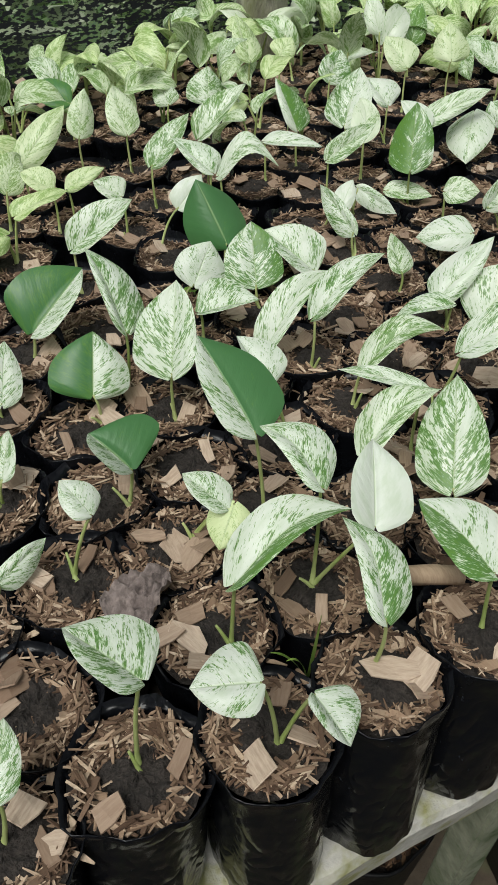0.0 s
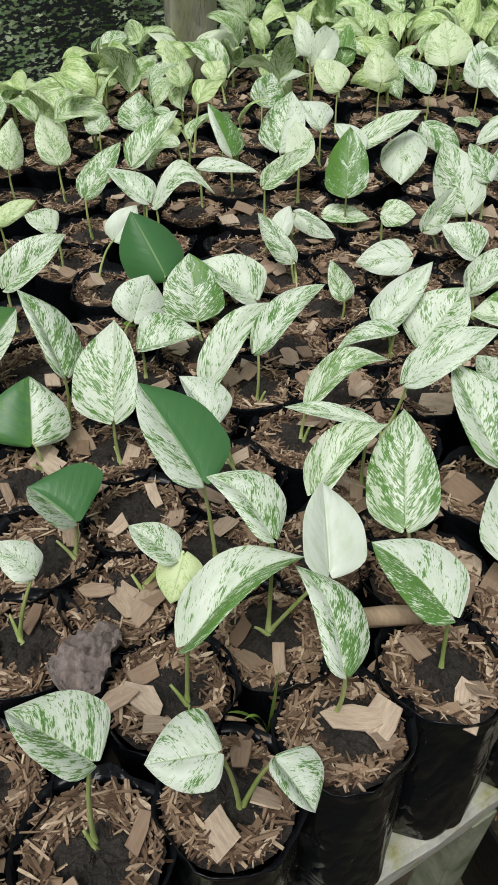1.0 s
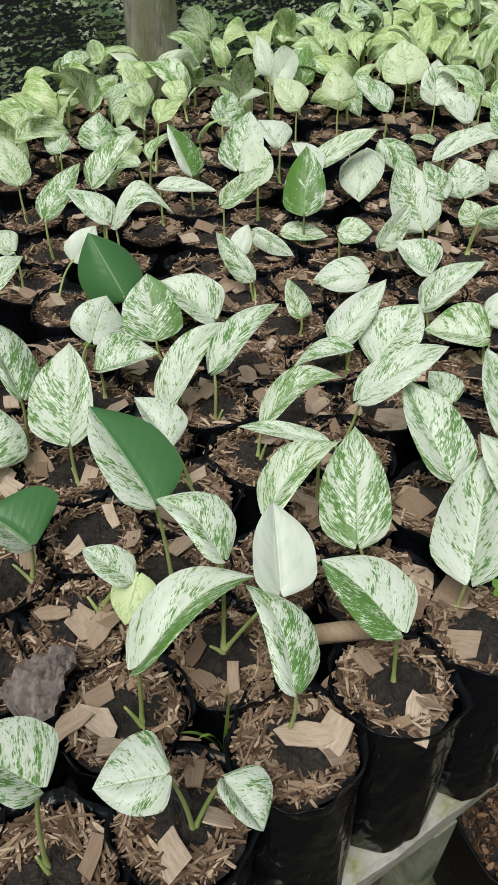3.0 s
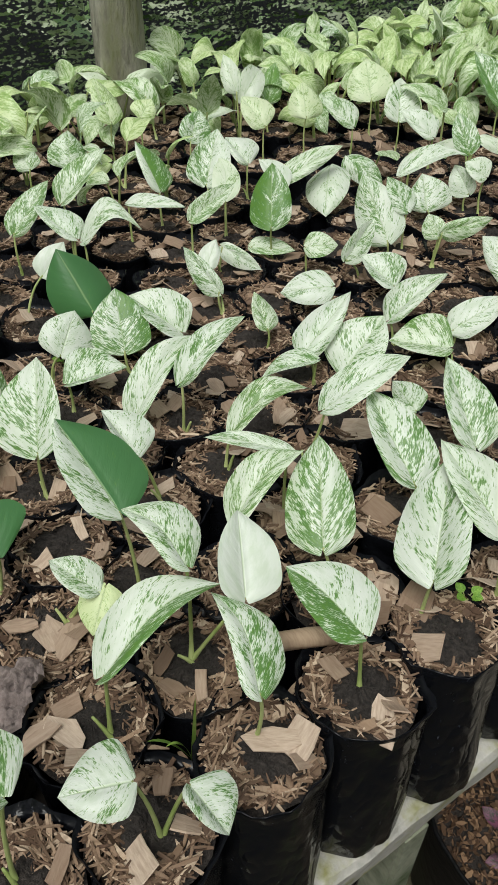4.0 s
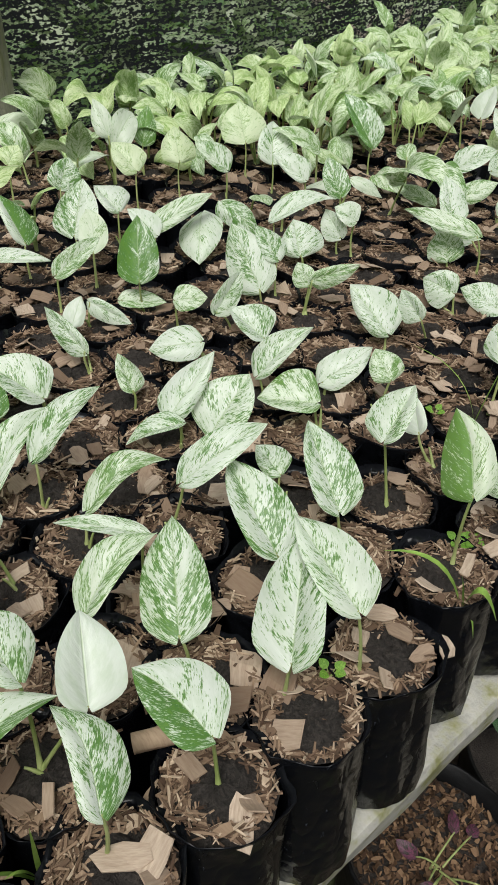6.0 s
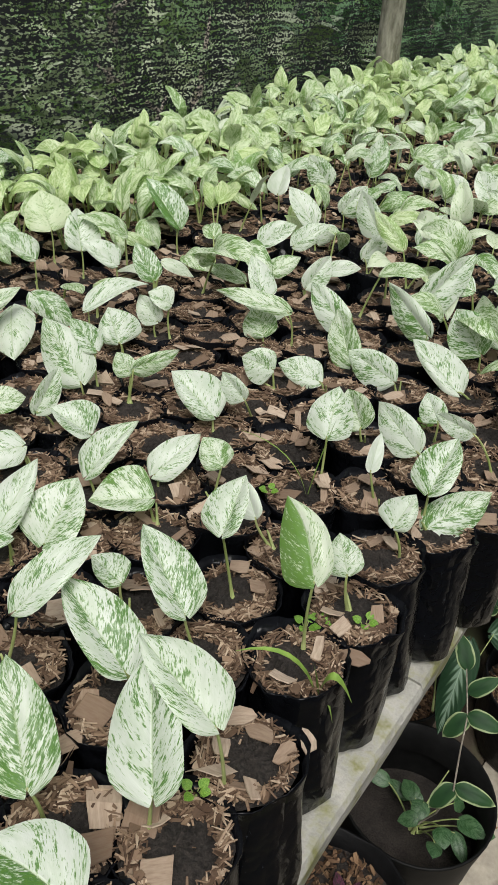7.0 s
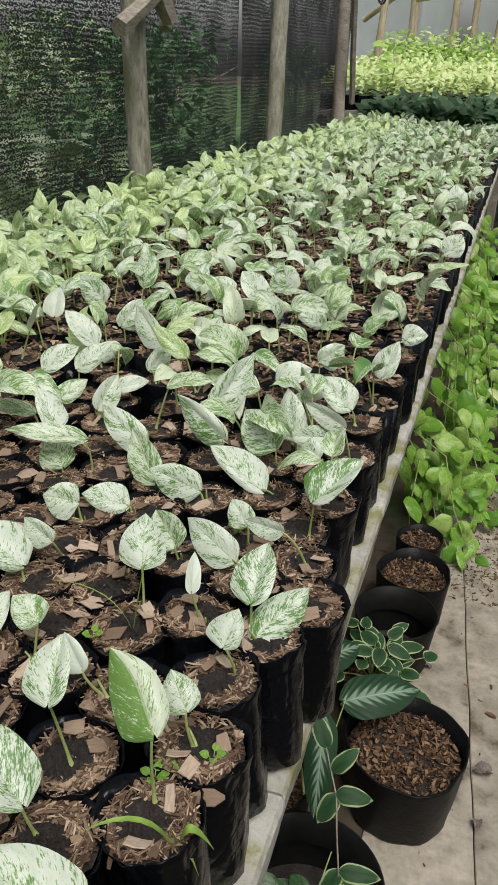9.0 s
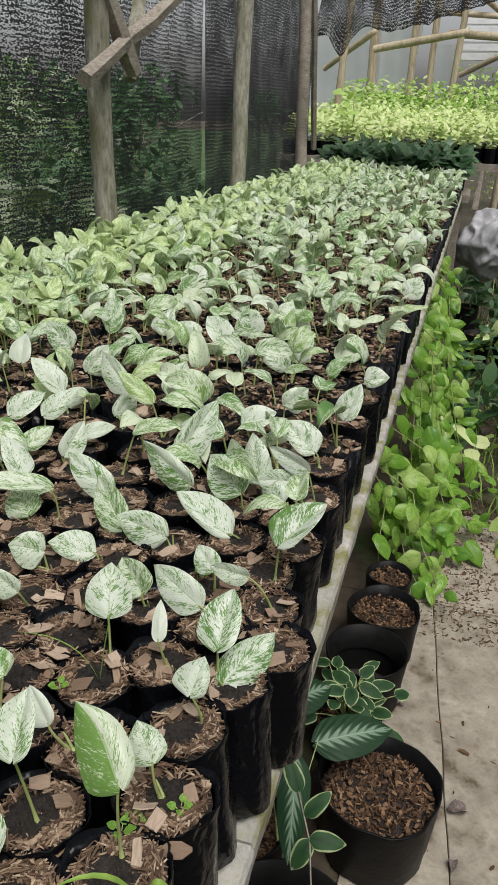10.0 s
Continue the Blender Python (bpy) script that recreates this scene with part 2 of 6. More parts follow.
def net_material(name, gap, thread, sx, sz):
    """Woven shade net: dark threads with small gaps that are open."""
    m = Mat(name, 0.75, spec=0.2)
    c = m.n.new("ShaderNodeTexCoord").outputs["UV"]
    s = m.n.new("ShaderNodeSeparateXYZ")
    m.l.new(c, s.inputs[0])
    k = m.n.new("ShaderNodeCombineXYZ")
    m.l.new(m.math("MULTIPLY", s.outputs[0], sx), k.inputs[0])
    m.l.new(m.math("MULTIPLY", s.outputs[1], sz), k.inputs[1])
    slit = m.noise(1.0, 2.0, 0.5, k.outputs[0])
    k2 = m.n.new("ShaderNodeCombineXYZ")
    m.l.new(m.math("MULTIPLY", s.outputs[0], sx * 0.06), k2.inputs[0])
    m.l.new(m.math("MULTIPLY", s.outputs[1], sz * 0.024), k2.inputs[1])
    worn = m.noise(1.0, 3.0, 0.6, k2.outputs[0])
    row = m.math("SINE", m.math("ADD", m.math("MULTIPLY", s.outputs[1], 6.2832 / 0.015), m.math("MULTIPLY", worn, 14.0)))
    slit = m.math("ADD", slit, m.math("MULTIPLY", row, 0.055))
    hole = m.ramp(m.math("ADD", m.math("MULTIPLY", slit, 0.80), m.math("MULTIPLY", worn, 0.30)), (gap, (0, 0, 0)), (gap + 0.06, (0.95, 0.95, 0.95)))
    m.colour(m.ramp(worn, (0.3, tuple(c * 0.6 for c in thread)), (0.7, thread)))
    t = m.n.new("ShaderNodeBsdfTransparent")
    mx = m.n.new("ShaderNodeMixShader")
    m.l.new(hole, mx.inputs[0])
    m.l.new(m.b.outputs[0], mx.inputs[1]), m.l.new(t.outputs[0], mx.inputs[2])
    m.l.new(mx.outputs[0], m.n["Material Output"].inputs[0])
    return m.m


NET_ROOF = net_material("roof_shade_net", 0.575, (0.012, 0.012, 0.013), 230.0, 260.0)
NET = net_material("black_shade_net", 0.532, (0.028, 0.031, 0.033), 115.0, 230.0)
NET_DENSE = net_material("dense_shade_net", 0.590, (0.036, 0.037, 0.041), 130.0, 250.0)


def sheet_material():
    m = Mat("white_plastic_sheet", 0.5)
    c = m.ramp(m.noise(2.2, 5, 0.6, m.where()), (0.35, (0.84, 0.87, 0.88)), (0.65, (0.94, 0.95, 0.95)))
    m.colour(c)
    m.thin(c, 0.8)
    return m.m


SHEET = sheet_material()


# ---- building helpers ----
def mesh(name, verts, faces, material, smooth=False, **attrs):
    me = bpy.data.meshes.new(name)
    me.from_pydata(verts, [], faces)
    for key, values in attrs.items():
        me.attributes.new(key, "FLOAT_VECTOR", "POINT").data.foreach_set("vector", np.asarray(values, np.float32).ravel())
    if smooth:
        me.polygons.foreach_set("use_smooth", [True] * len(me.polygons))
    me.materials.append(material)
    return me


def child(name, me, parent, m=None, label=""):
    ob = new(name, me)
    ob.parent = parent
    if m is not None:
        ob.matrix_basis = m
    return tagged(ob, label)


def part(name, bm, material, parent, label="", smooth=False, m=None):
    me = bpy.data.meshes.new(name)
    bm.to_mesh(me)
    bm.free()
    if smooth:
        me.polygons.foreach_set("use_smooth", [True] * len(me.polygons))
    me.materials.append(material)
    return child(name, me, parent, m, label)


def thing(name, m, label, category, group="", kind=""):
    ob = new(name)
    ob.matrix_basis = m
    ob.empty_display_size = 0.05
    return tagged(ob, label, category, group, kind)


def solid(name, bm, material, label, category, kind="", smooth=False, m=None):
    ob = part(name, bm, material, None, label, smooth, m)
    return tagged(ob, label, category, "", kind)


def box(x0, y0, z0, x1, y1, z1, bevel=0.0, bm=None, m=None):
    bm = bm or bmesh.new()
    base = Matrix.LocRotScale(((x0 + x1) / 2, (y0 + y1) / 2, (z0 + z1) / 2), None, (x1 - x0, y1 - y0, z1 - z0))
    made = bmesh.ops.create_cube(bm, size=1.0, matrix=(m @ base) if m else base)["verts"]
    if bevel:
        edges = {e for v in made for e in v.link_edges}
        bmesh.ops.bevel(bm, geom=list(edges), offset=bevel, segments=2, affect="EDGES")
    return bm


def tube_data(points, radii, seg=8, close=True):
    """Verts and faces of a tube along points."""
    verts, faces = [], []
    pts = [Vector(p) for p in points]
    for i, p in enumerate(pts):
        d = (pts[min(i + 1, len(pts) - 1)] - pts[max(i - 1, 0)]).normalized()
        side = d.cross(Vector((0.3, 1, 0.2))).normalized()
        up = d.cross(side)
        for k in range(seg):
            a = 2 * math.pi * k / seg
            verts.append(p + radii[i] * (math.cos(a) * side + math.sin(a) * up))
    for i in range(len(pts) - 1):
        for k in range(seg):
            k2 = (k + 1) % seg
            faces.append((i * seg + k, i * seg + k2, (i + 1) * seg + k2, (i + 1) * seg + k))
    if close:
        faces.append(tuple(range(seg)))
        faces.append(tuple(range((len(pts) - 1) * seg, len(pts) * seg)))
    return [tuple(v) for v in verts], faces


def tube(name, points, radii, material, seg=10):
    return mesh(name, *tube_data(points, radii, seg), material, True)


def rough_pole(p0, p1, r, seed, knots=0.0, n=9):
    """Points and radii of an uneven pole."""
    q = random.Random(seed)
    p0, p1 = Vector(p0), Vector(p1)
    pts, rad = [], []
    for i in range(n):
        f = i / (n - 1)
        j = Vector((q.uniform(-1, 1), q.uniform(-1, 1), 0)) * r * 0.12
        pts.append(p0.lerp(p1, f) + j)
        rad.append(r * (1 + q.uniform(-0.06, 0.06) + knots * (i % 2)))
    return pts, rad


LEAF_V = (0, 0.06, 0.15, 0.28, 0.45, 0.62, 0.76, 0.87, 0.95, 1.0)
LEAF_FINE = (0, 0.02, 0.05, 0.09, 0.14, 0.20, 0.27, 0.35, 0.43, 0.51, 0.59, 0.67, 0.74, 0.81, 0.87, 0.92, 0.96, 1.0)


def leaf_half(v):
    """Half width of a heart-shaped blade along its midrib, 1 at the broadest."""
    lobe = 1 - (1 - min(1.0, v / 0.30)) ** 3.2
    taper = math.cos(1.5708 * min(1.0, max(0.0, (v - 0.28) / 0.72)) ** 1.42) ** 0.98 if v < 1 else 0.0
    return (0.12 + 0.88 * lobe) * max(0.0, taper)


def leaf_data(length, width, curl=0.5, fold=0.2, droop=0.1, wave=0.02, seed=0.0, tone=(0.4, 0.4, 0.0), nu=4, bow=0.0, rows=None, twist=0.0, point=1.0, halves=(1.0, 1.0)):
    """Heart-shaped blade: its stalk end at the origin, its tip on +y at the length given, its face to +z.
    curl: how far the midrib bends back; fold: how far the halves lift; droop: how far the rims bend down;
    halves: how broad the left and the right half show, 1 being flat and less folded up."""
    q = random.Random(int(seed * 1000) + 5)
    ph = q.uniform(0, 6)
    rows = rows or (LEAF_FINE if nu > 3 else LEAF_V)
    roll = q.uniform(-0.35, 0.35)
    cols = [k / nu for k in range(-nu, nu + 1)]
    cy, cz, ang, last = 0.0, 0.0, 0.0, 0.0
    verts, uv = [], []
    for v in rows:
        ang = -curl * v
        cy += math.cos(ang) * (v - last)
        cz += math.sin(ang) * (v - last)
        last = v
        half = 0.5 * width / length * leaf_half(v ** point)
        for u in cols:
            a = abs(u)
            flat = halves[0] if u < 0 else halves[1]
            x = half * u * flat + bow * math.sin(3.1416 * v ** 1.2)
            back = -0.075 * (1 - v) ** 4 * math.sin(min(1.0, a * 1.25) * 1.75)
            z = (fold + 0.8 * math.sqrt(1 - flat * flat)) * a * half - droop * a * a * half * 1.4 + wave * math.sin(9 * v + ph + 2 * u) * a + roll * wave * 20 * half * u * abs(u) * v
            x2 = x * math.cos(twist * v) - z * math.sin(twist * v)
            z2 = x * math.sin(twist * v) + z * math.cos(twist * v)
            verts.append((x2, cy + back * math.cos(ang) - z2 * math.sin(ang), cz + back * math.sin(ang) + z2 * math.cos(ang)))
            uv.append((u, v, seed))
    n = len(cols)
    faces = [(r * n + k, r * n + k + 1, (r + 1) * n + k + 1, (r + 1) * n + k) for r in range(len(rows) - 1) for k in range(n - 1)]
    chord, tilt = math.hypot(cy, cz), math.atan2(cz, cy)
    c, s, k = math.cos(-tilt), math.sin(-tilt), length / chord
    pts = [(x * k, (y * c - z * s) * k, (y * s + z * c) * k) for x, y, z in verts]
    return pts, faces, uv, [tone] * len(pts)


def leaf_mesh(name, material, **kw):
    v, f, uv, tone = leaf_data(**kw)
    return mesh(name, v, f, material, True, leafuv=uv, tone=tone)


def aim(at, tip, facing, roll=0.0):
    """The pose of a blade from its stalk end and tip, its face turned as far as can be towards facing."""
    y = (Vector(tip) - Vector(at)).normalized()
    z = Vector(facing) - y * y.dot(Vector(facing))
    z = z.normalized() if z.length > 1e-4 else y.orthogonal().normalized()
    x = y.cross(z)
    m = Matrix((x, y, z)).transposed().to_4x4()
    return Matrix.Translation(at) @ m @ pose(0, 0, 0, 0, roll, 0)


class Heap:
    """Many small pieces joined into one mesh."""

    def __init__(self):
        self.v, self.f, self.uv, self.tone = [], [], [], []

    def add(self, verts, faces, m=None, uv=None, tone=None):
        o = len(self.v)
        if m is not None:
            a = np.asarray(verts, float) @ np.array(m.to_3x3()).T + np.array(m.translation)
            verts = [tuple(r) for r in a]
        self.v.extend(verts)
        self.f.extend(tuple(i + o for i in f) for f in faces)
        self.uv.extend(uv or [(0, 0, 0)] * len(verts))
        self.tone.extend(tone or [(0, 0, 0)] * len(verts))

    def made(self, name, material, smooth=False):
        return mesh(name, self.v, self.f, material, smooth, leafuv=self.uv, tone=self.tone)


def sliver(q, length, width, thick):
    """One curved shaving, lying along x."""
    b = q.uniform(-0.25, 0.25)
    k, torn = q.uniform(0.15, 0.9), q.uniform(0.2, 1.0)
    v, n = [], 3
    for i in range(n):
        f = i / (n - 1) - 0.5
        w = width * (k if i == n - 1 else torn if i == 0 else 1) * 0.5
        z = b * length * (f * f - 0.1)
        v += [(f * length, -w, z), (f * length, w, z), (f * length, w, z + thick), (f * length, -w, z + thick)]
    f = [(3, 2, 1, 0), (8, 9, 10, 11)]
    for i in range(n - 1):
        o = 4 * i
        f += [(o + a, o + (a + 1) % 4, o + 4 + (a + 1) % 4, o + 4 + a) for a in range(4)]
    return v, f


def chip_mesh(seed):
    """A flat, split piece of wood, about 2 cm long."""
    q = random.Random(seed)
    n = 6
    lx, ly, t = q.uniform(0.006, 0.0135), q.uniform(0.0028, 0.0065) if seed % 3 else q.uniform(0.007, 0.0095), q.uniform(0.0004, 0.0009)
    bend = q.uniform(-18, 18)
    ends = (q.uniform(-0.4, 0.4), q.uniform(-0.4, 0.4))
    ring = [(-lx * (1 + ends[0] * 0.4), -ly), (q.uniform(-0.3, 0.3) * lx, -ly * q.uniform(0.85, 1.1)), (lx, -ly * q.uniform(0.5, 1)), (lx * (1 - ends[1] * 0.5), ly * q.uniform(0.4, 1)), (q.uniform(-0.3, 0.3) * lx, ly * q.uniform(0.85, 1.1)), (-lx * q.uniform(0.7, 1), ly)]
    ring = [(x, y, bend * x * x + q.uniform(-1, 1) * 0.0004) for x, y in ring]
    v = ring + [(x * 0.97, y * 0.95, z + t) for x, y, z in ring]
    f = [(5, 4, 1, 0), (4, 3, 2, 1), (6, 7, 10, 11), (7, 8, 9, 10)] + [(k, (k + 1) % n, n + (k + 1) % n, n + k) for k in range(n)]
    return mesh("wood_chip", v, f, CHIP_BIG)


# ---- the bench and the ground ----
BENCH = 0.836
FAR_END, BACK = 5.30, -0.97
ground = solid("ground", box(-60, -60, -0.3, 60, 60, 0.0), EARTH, "dark earth with litter", "ground", "structure")

bench = thing("bench", pose(0, 0, 0), "long nursery bench with a pale weathered cement rim", "bench")
part("top", box(BACK - 0.02, -0.9, BENCH - 0.05, -0.0535, FAR_END + 0.05, BENCH - 0.002), PLANKS, bench, "planked top, coloured dark for the shade between bags")


def rim_bar(name, y0, y1, seed, material, parent):
    """A cast bar along the bench's front with chipped, uneven edges."""
    q = random.Random(seed)
    n = max(2, int((y1 - y0) / 0.03))
    v = []
    for i in range(n + 1):
        y = y0 + (y1 - y0) * i / n
        a, b, c = q.uniform(-1, 1), q.uniform(-1, 1), q.uniform(-1, 1)
        v += [(-0.053, y, BENCH - 0.04), (0.001 + 0.001 * a, y, BENCH - 0.04), (0.004 + 0.0012 * b, y, BENCH - 0.006), (0.001 + 0.0012 * b, y, BENCH + 0.0008 * c), (-0.053, y, BENCH)]
    f = [(i * 5 + k, i * 5 + (k + 1) % 5, i * 5 + 5 + (k + 1) % 5, i * 5 + 5 + k) for i in range(n) for k in range(5)]
    f += [(4, 3, 2, 1, 0), tuple(n * 5 + k for k in range(5))]
    me = mesh(name, v, f, material)
    return child(name, me, parent, None, "pale cement bar with moss stains")


for k, (y0, y1) in enumerate(((-0.9, 0.093), (0.0955, 1.6), (1.6025, 3.2), (3.2025, FAR_END + 0.05))):
    rim_bar("rim", y0, y1, 3 + k, CEMENT, bench)
for y, xf in ((-0.19, -0.011), (2.1, -0.16), (4.15, -0.028)):
    for x in (xf, -0.90):
        part("leg", box(x - 0.013, y - 0.013, 0.0, x + 0.013, y + 0.013, BENCH - 0.04, 0.003), MOSSY, bench, "pale cement leg with moss")

# ---- bags, soil and cuttings ----
Q = random.Random(5)


def bag_mesh(seed):
    """A filled polythene sleeve, creased, with a loose rim that stands over the soil; its foot on z = 0."""
    q = random.Random(seed)
    seg = 40
    p1, p2, p3, sd = (q.uniform(0, 6.3) for _ in range(4))
    rim = q.choice((0.1120, 0.1135, 0.1155, 0.1180))
    rings = ((0.0, 0.0268), (0.003, 0.0290), (0.018, 0.0300), (0.034, 0.0303), (0.052, 0.0305), (0.070, 0.0307), (0.085, 0.0311), (0.099, 0.0315), (0.107, 0.0324), (rim, 0.0340), (rim + 0.001, 0.0337), (0.106, 0.0304))
    v = []
    for i, (z, r) in enumerate(rings):
        for k in range(seg):
            a = 2 * math.pi * k / seg
            w = 1 + 0.035 * math.sin(2 * a + p1) + 0.022 * math.sin(3 * a + p2 + 9 * z) + 0.020 * math.sin(7 * a + p3 + 45 * z)
            w += 0.065 * noise.noise((3 * math.cos(a) + sd, 3 * math.sin(a), 45 * z + 2 * a)) + 0.03 * noise.noise((9 * math.cos(a), 9 * math.sin(a) + sd, 80 * z))
            fin = math.exp(-((math.sin((a - p2) / 2) * 2) / 0.16) ** 2) + 0.7 * math.exp(-((math.sin((a - p2 - 2.6) / 2) * 2) / 0.14) ** 2)
            w += 0.055 * fin + 0.018 * math.cos(4 * a + p3)
            lift = 0.0022 * math.sin(2 * a + p2) + 0.0030 * noise.noise((2.5 * math.cos(a) + sd, 2.5 * math.sin(a), sd)) + q.uniform(-0.0006, 0.0006) if i in (9, 10) else 0
            v.append((r * w * math.cos(a), r * w * math.sin(a), z + lift))
    n = len(rings)
    f = [(i * seg + k, i * seg + (k + 1) % seg, (i + 1) * seg + (k + 1) % seg, (i + 1) * seg + k) for i in range(n - 1) for k in range(seg)]
    f.append(tuple(range(seg))[::-1])
    return mesh("bag", v, f, FILM, True)


def soil_mesh(seed):
    q = random.Random(seed)
    seg = 30
    v = [(0, 0, 0.1105)]
    rings = ((0.003, 0.1108), (0.006, 0.1110), (0.009, 0.1106), (0.012, 0.1100), (0.015, 0.1095), (0.018, 0.1086), (0.022, 0.1078), (0.0305, 0.1065))
    for r, z in rings:
        for k in range(seg):
            a = 2 * math.pi * k / seg
            rr = r * (1 + q.uniform(-0.04, 0.0))
            v.append((rr * math.cos(a), rr * math.sin(a), z + q.uniform(-0.0010, 0.0010)))
    v = [(x, y, z + 0.0036 * noise.noise((x * 130 + seed, y * 130, 0.0)) + 0.0016 * noise.noise((x * 420 + seed, y * 420, 3.0))) for x, y, z in v]
    f = [(0, 1 + k, 1 + (k + 1) % seg) for k in range(seg)]
    for i in range(len(rings) - 1):
        f += [(1 + i * seg + k, 1 + (i + 1) * seg + k, 1 + (i + 1) * seg + (k + 1) % seg, 1 + i * seg + (k + 1) % seg) for k in range(seg)]
    for _ in range(150):
        a, r, s = q.uniform(0, 6.3), 0.024 * math.sqrt(q.random()), q.uniform(0.0004, 0.0013)
        x, y, z, o = r * math.cos(a), r * math.sin(a), 0.1108 - 0.12 * r, len(v)
        v += [(x - s, y - s * q.random(), z), (x + s, y - s * q.random(), z), (x, y + s, z), (x + s * q.uniform(-0.5, 0.5), y, z + s * 1.3)]
        f += [(o, o + 1, o + 3), (o + 1, o + 2, o + 3), (o + 2, o, o + 3)]
    return mesh("soil", v, f, SOIL)


def mulch_mesh(seed, count=520, name="mulch"):
    """Shavings heaped towards the rim of a bag, thick on one side, a few over its middle."""
    q = random.Random(seed)
    h = Heap()
    gap = q.uniform(0.012, 0.018)
    thick = q.uniform(0, 6.3)
    shift = q.uniform(0.0, 0.007)
    for k in range(count):
        a = q.uniform(0, 6.3) if k % 2 else thick + q.gauss(0, 0.9)
        inner = gap - shift * math.cos(a - thick)
        r = inner + (0.0285 - inner) * q.random() ** 0.7 if k % 22 else q.uniform(0, 0.026)
        kind = q.random()
        if kind < 0.05:
            l, w, t = q.uniform(0.005, 0.011), q.uniform(0.0035, 0.0065), 0.0006
        elif kind < 0.35:
            l, w, t = q.uniform(0.007, 0.015), q.uniform(0.0010, 0.0023), 0.0007
        else:
            l, w, t = q.uniform(0.004, 0.011), q.uniform(0.0006, 0.0015), 0.0005
        r = min(r, 0.0300 - 0.38 * l)
        z = 0.1074 + 0.0055 * q.random() * min(1.0, max(0.1, (r - inner) / 0.006)) + 0.0012 * (r > 0.022)
        h.add(*sliver(q, l, w, t), pose(r * math.cos(a), r * math.sin(a), z, q.gauss(0, 22), q.gauss(0, 15), math.degrees(a) + 90 + q.gauss(0, 48)))
    return h.made(name, CHIP)


BAGS = [bag_mesh(20 + k) for k in range(9)]
SOILS = [soil_mesh(40 + k) for k in range(5)]
MULCH = [mulch_mesh(60 + k) for k in range(9)]
CHIPS = [chip_mesh(80 + k) for k in range(10)]
bag_spots = []
BAG_LABELS = "black poly bag with a %s pothos cutting"


def potted(x, y, words, big=4):
    """A bag on the bench, filled and mulched; the plant is added to it by the caller."""
    top = thing("potted_cutting", pose(x, y, BENCH), BAG_LABELS % words, "potted plant", "potted cuttings on the bench")
    back = 8.0 * min(1.0, max(0.0, (0.16 - y) / 0.03)) if x > -0.08 else 2.0
    lean = Matrix.Rotation(radians(-back), 4, Vector((0.5, 0.87, 0.0))) @ pose(0, 0, 0, Q.gauss(0, 1.6), Q.gauss(0, 1.6), 0)
    turn = Matrix.Translation((0, 0, 0.1085)) @ lean @ pose(0, 0, -0.1085 + 0.0003 * back, 0, 0, Q.uniform(0, 360))
    child("bag", Q.choice(BAGS), top, turn)
    child("soil", Q.choice(SOILS), top, turn)
    child("mulch", Q.choice(MULCH), top, turn, "pale brown wood shavings")["kind"] = "stuff"
    for _ in range(big):
        a, r = Q.uniform(0, 6.3), Q.uniform(0.013, 0.0235)
        child("wood_chip", Q.choice(CHIPS), top, turn @ pose(r * math.cos(a), r * math.sin(a), 0.1125 + Q.uniform(0, 0.003), Q.gauss(0, 20), Q.gauss(0, 20), Q.uniform(0, 360)))
    return top


def stalk(base, to, arch, r0=0.0015, r1=0.0010, seg=7, n=7):
    """A petiole that rises from the soil and bends over into the blade."""
    base, to = Vector(base), Vector(to)
    mid = base.lerp(to, 0.55) + Vector(arch)
    pts, rad = [], []
    for i in range(n):
        f = i / (n - 1)
        pts.append((1 - f) ** 2 * base + 2 * f * (1 - f) * mid + f * f * to)
        rad.append((r0 + (r1 - r0) * f) * (1.5 if i == 0 else 1.0))
    return pts, rad


EYE_MID = Vector((0.095, -0.36, 1.32))


CUTTINGS = []


def cutting(x, y, *leaves):
    """Notes a cutting whose stem comes up at (x, y), with the stalk end, tip, widths of both halves and bow, tone and bend of each leaf."""
    bag = min(CUTTINGS, key=lambda c: (c[0] - x) ** 2 + (c[1] - y) ** 2, default=None)
    if bag and (bag[0] - x) ** 2 + (bag[1] - y) ** 2 < 0.023 ** 2:
        bag[2].extend((x, y, leaf) for leaf in leaves)
    else:
        CUTTINGS.append((x, y, [(x, y, leaf) for leaf in leaves]))


def front(y):
    """How far forward on the bench a bag may stand."""
    return -0.012 if 0.17 < y < 0.22 else -0.034


def bag_home(x, y):
    """Where the bag of a stem at (x, y) would best stand."""
    return min(x, front(y)), y


def settle(homes, gap, rounds=160):
    """Pushes bags apart until they stand side by side, each near its home."""
    home = np.array(homes)
    at = home.copy()
    limit = np.array([front(y) for _, y in homes])
    for k in range(rounds):
        d = at[:, None] - at[None]
        r = np.hypot(d[..., 0], d[..., 1]) + np.eye(len(at))
        push = np.clip(gap - r, 0, None)
        at += (d / r[..., None] * push[..., None] * 0.35).sum(1) + 0.02 * (home - at)
        at[:, 0] = np.minimum(at[:, 0], limit)
    return [tuple(p) for p in at]


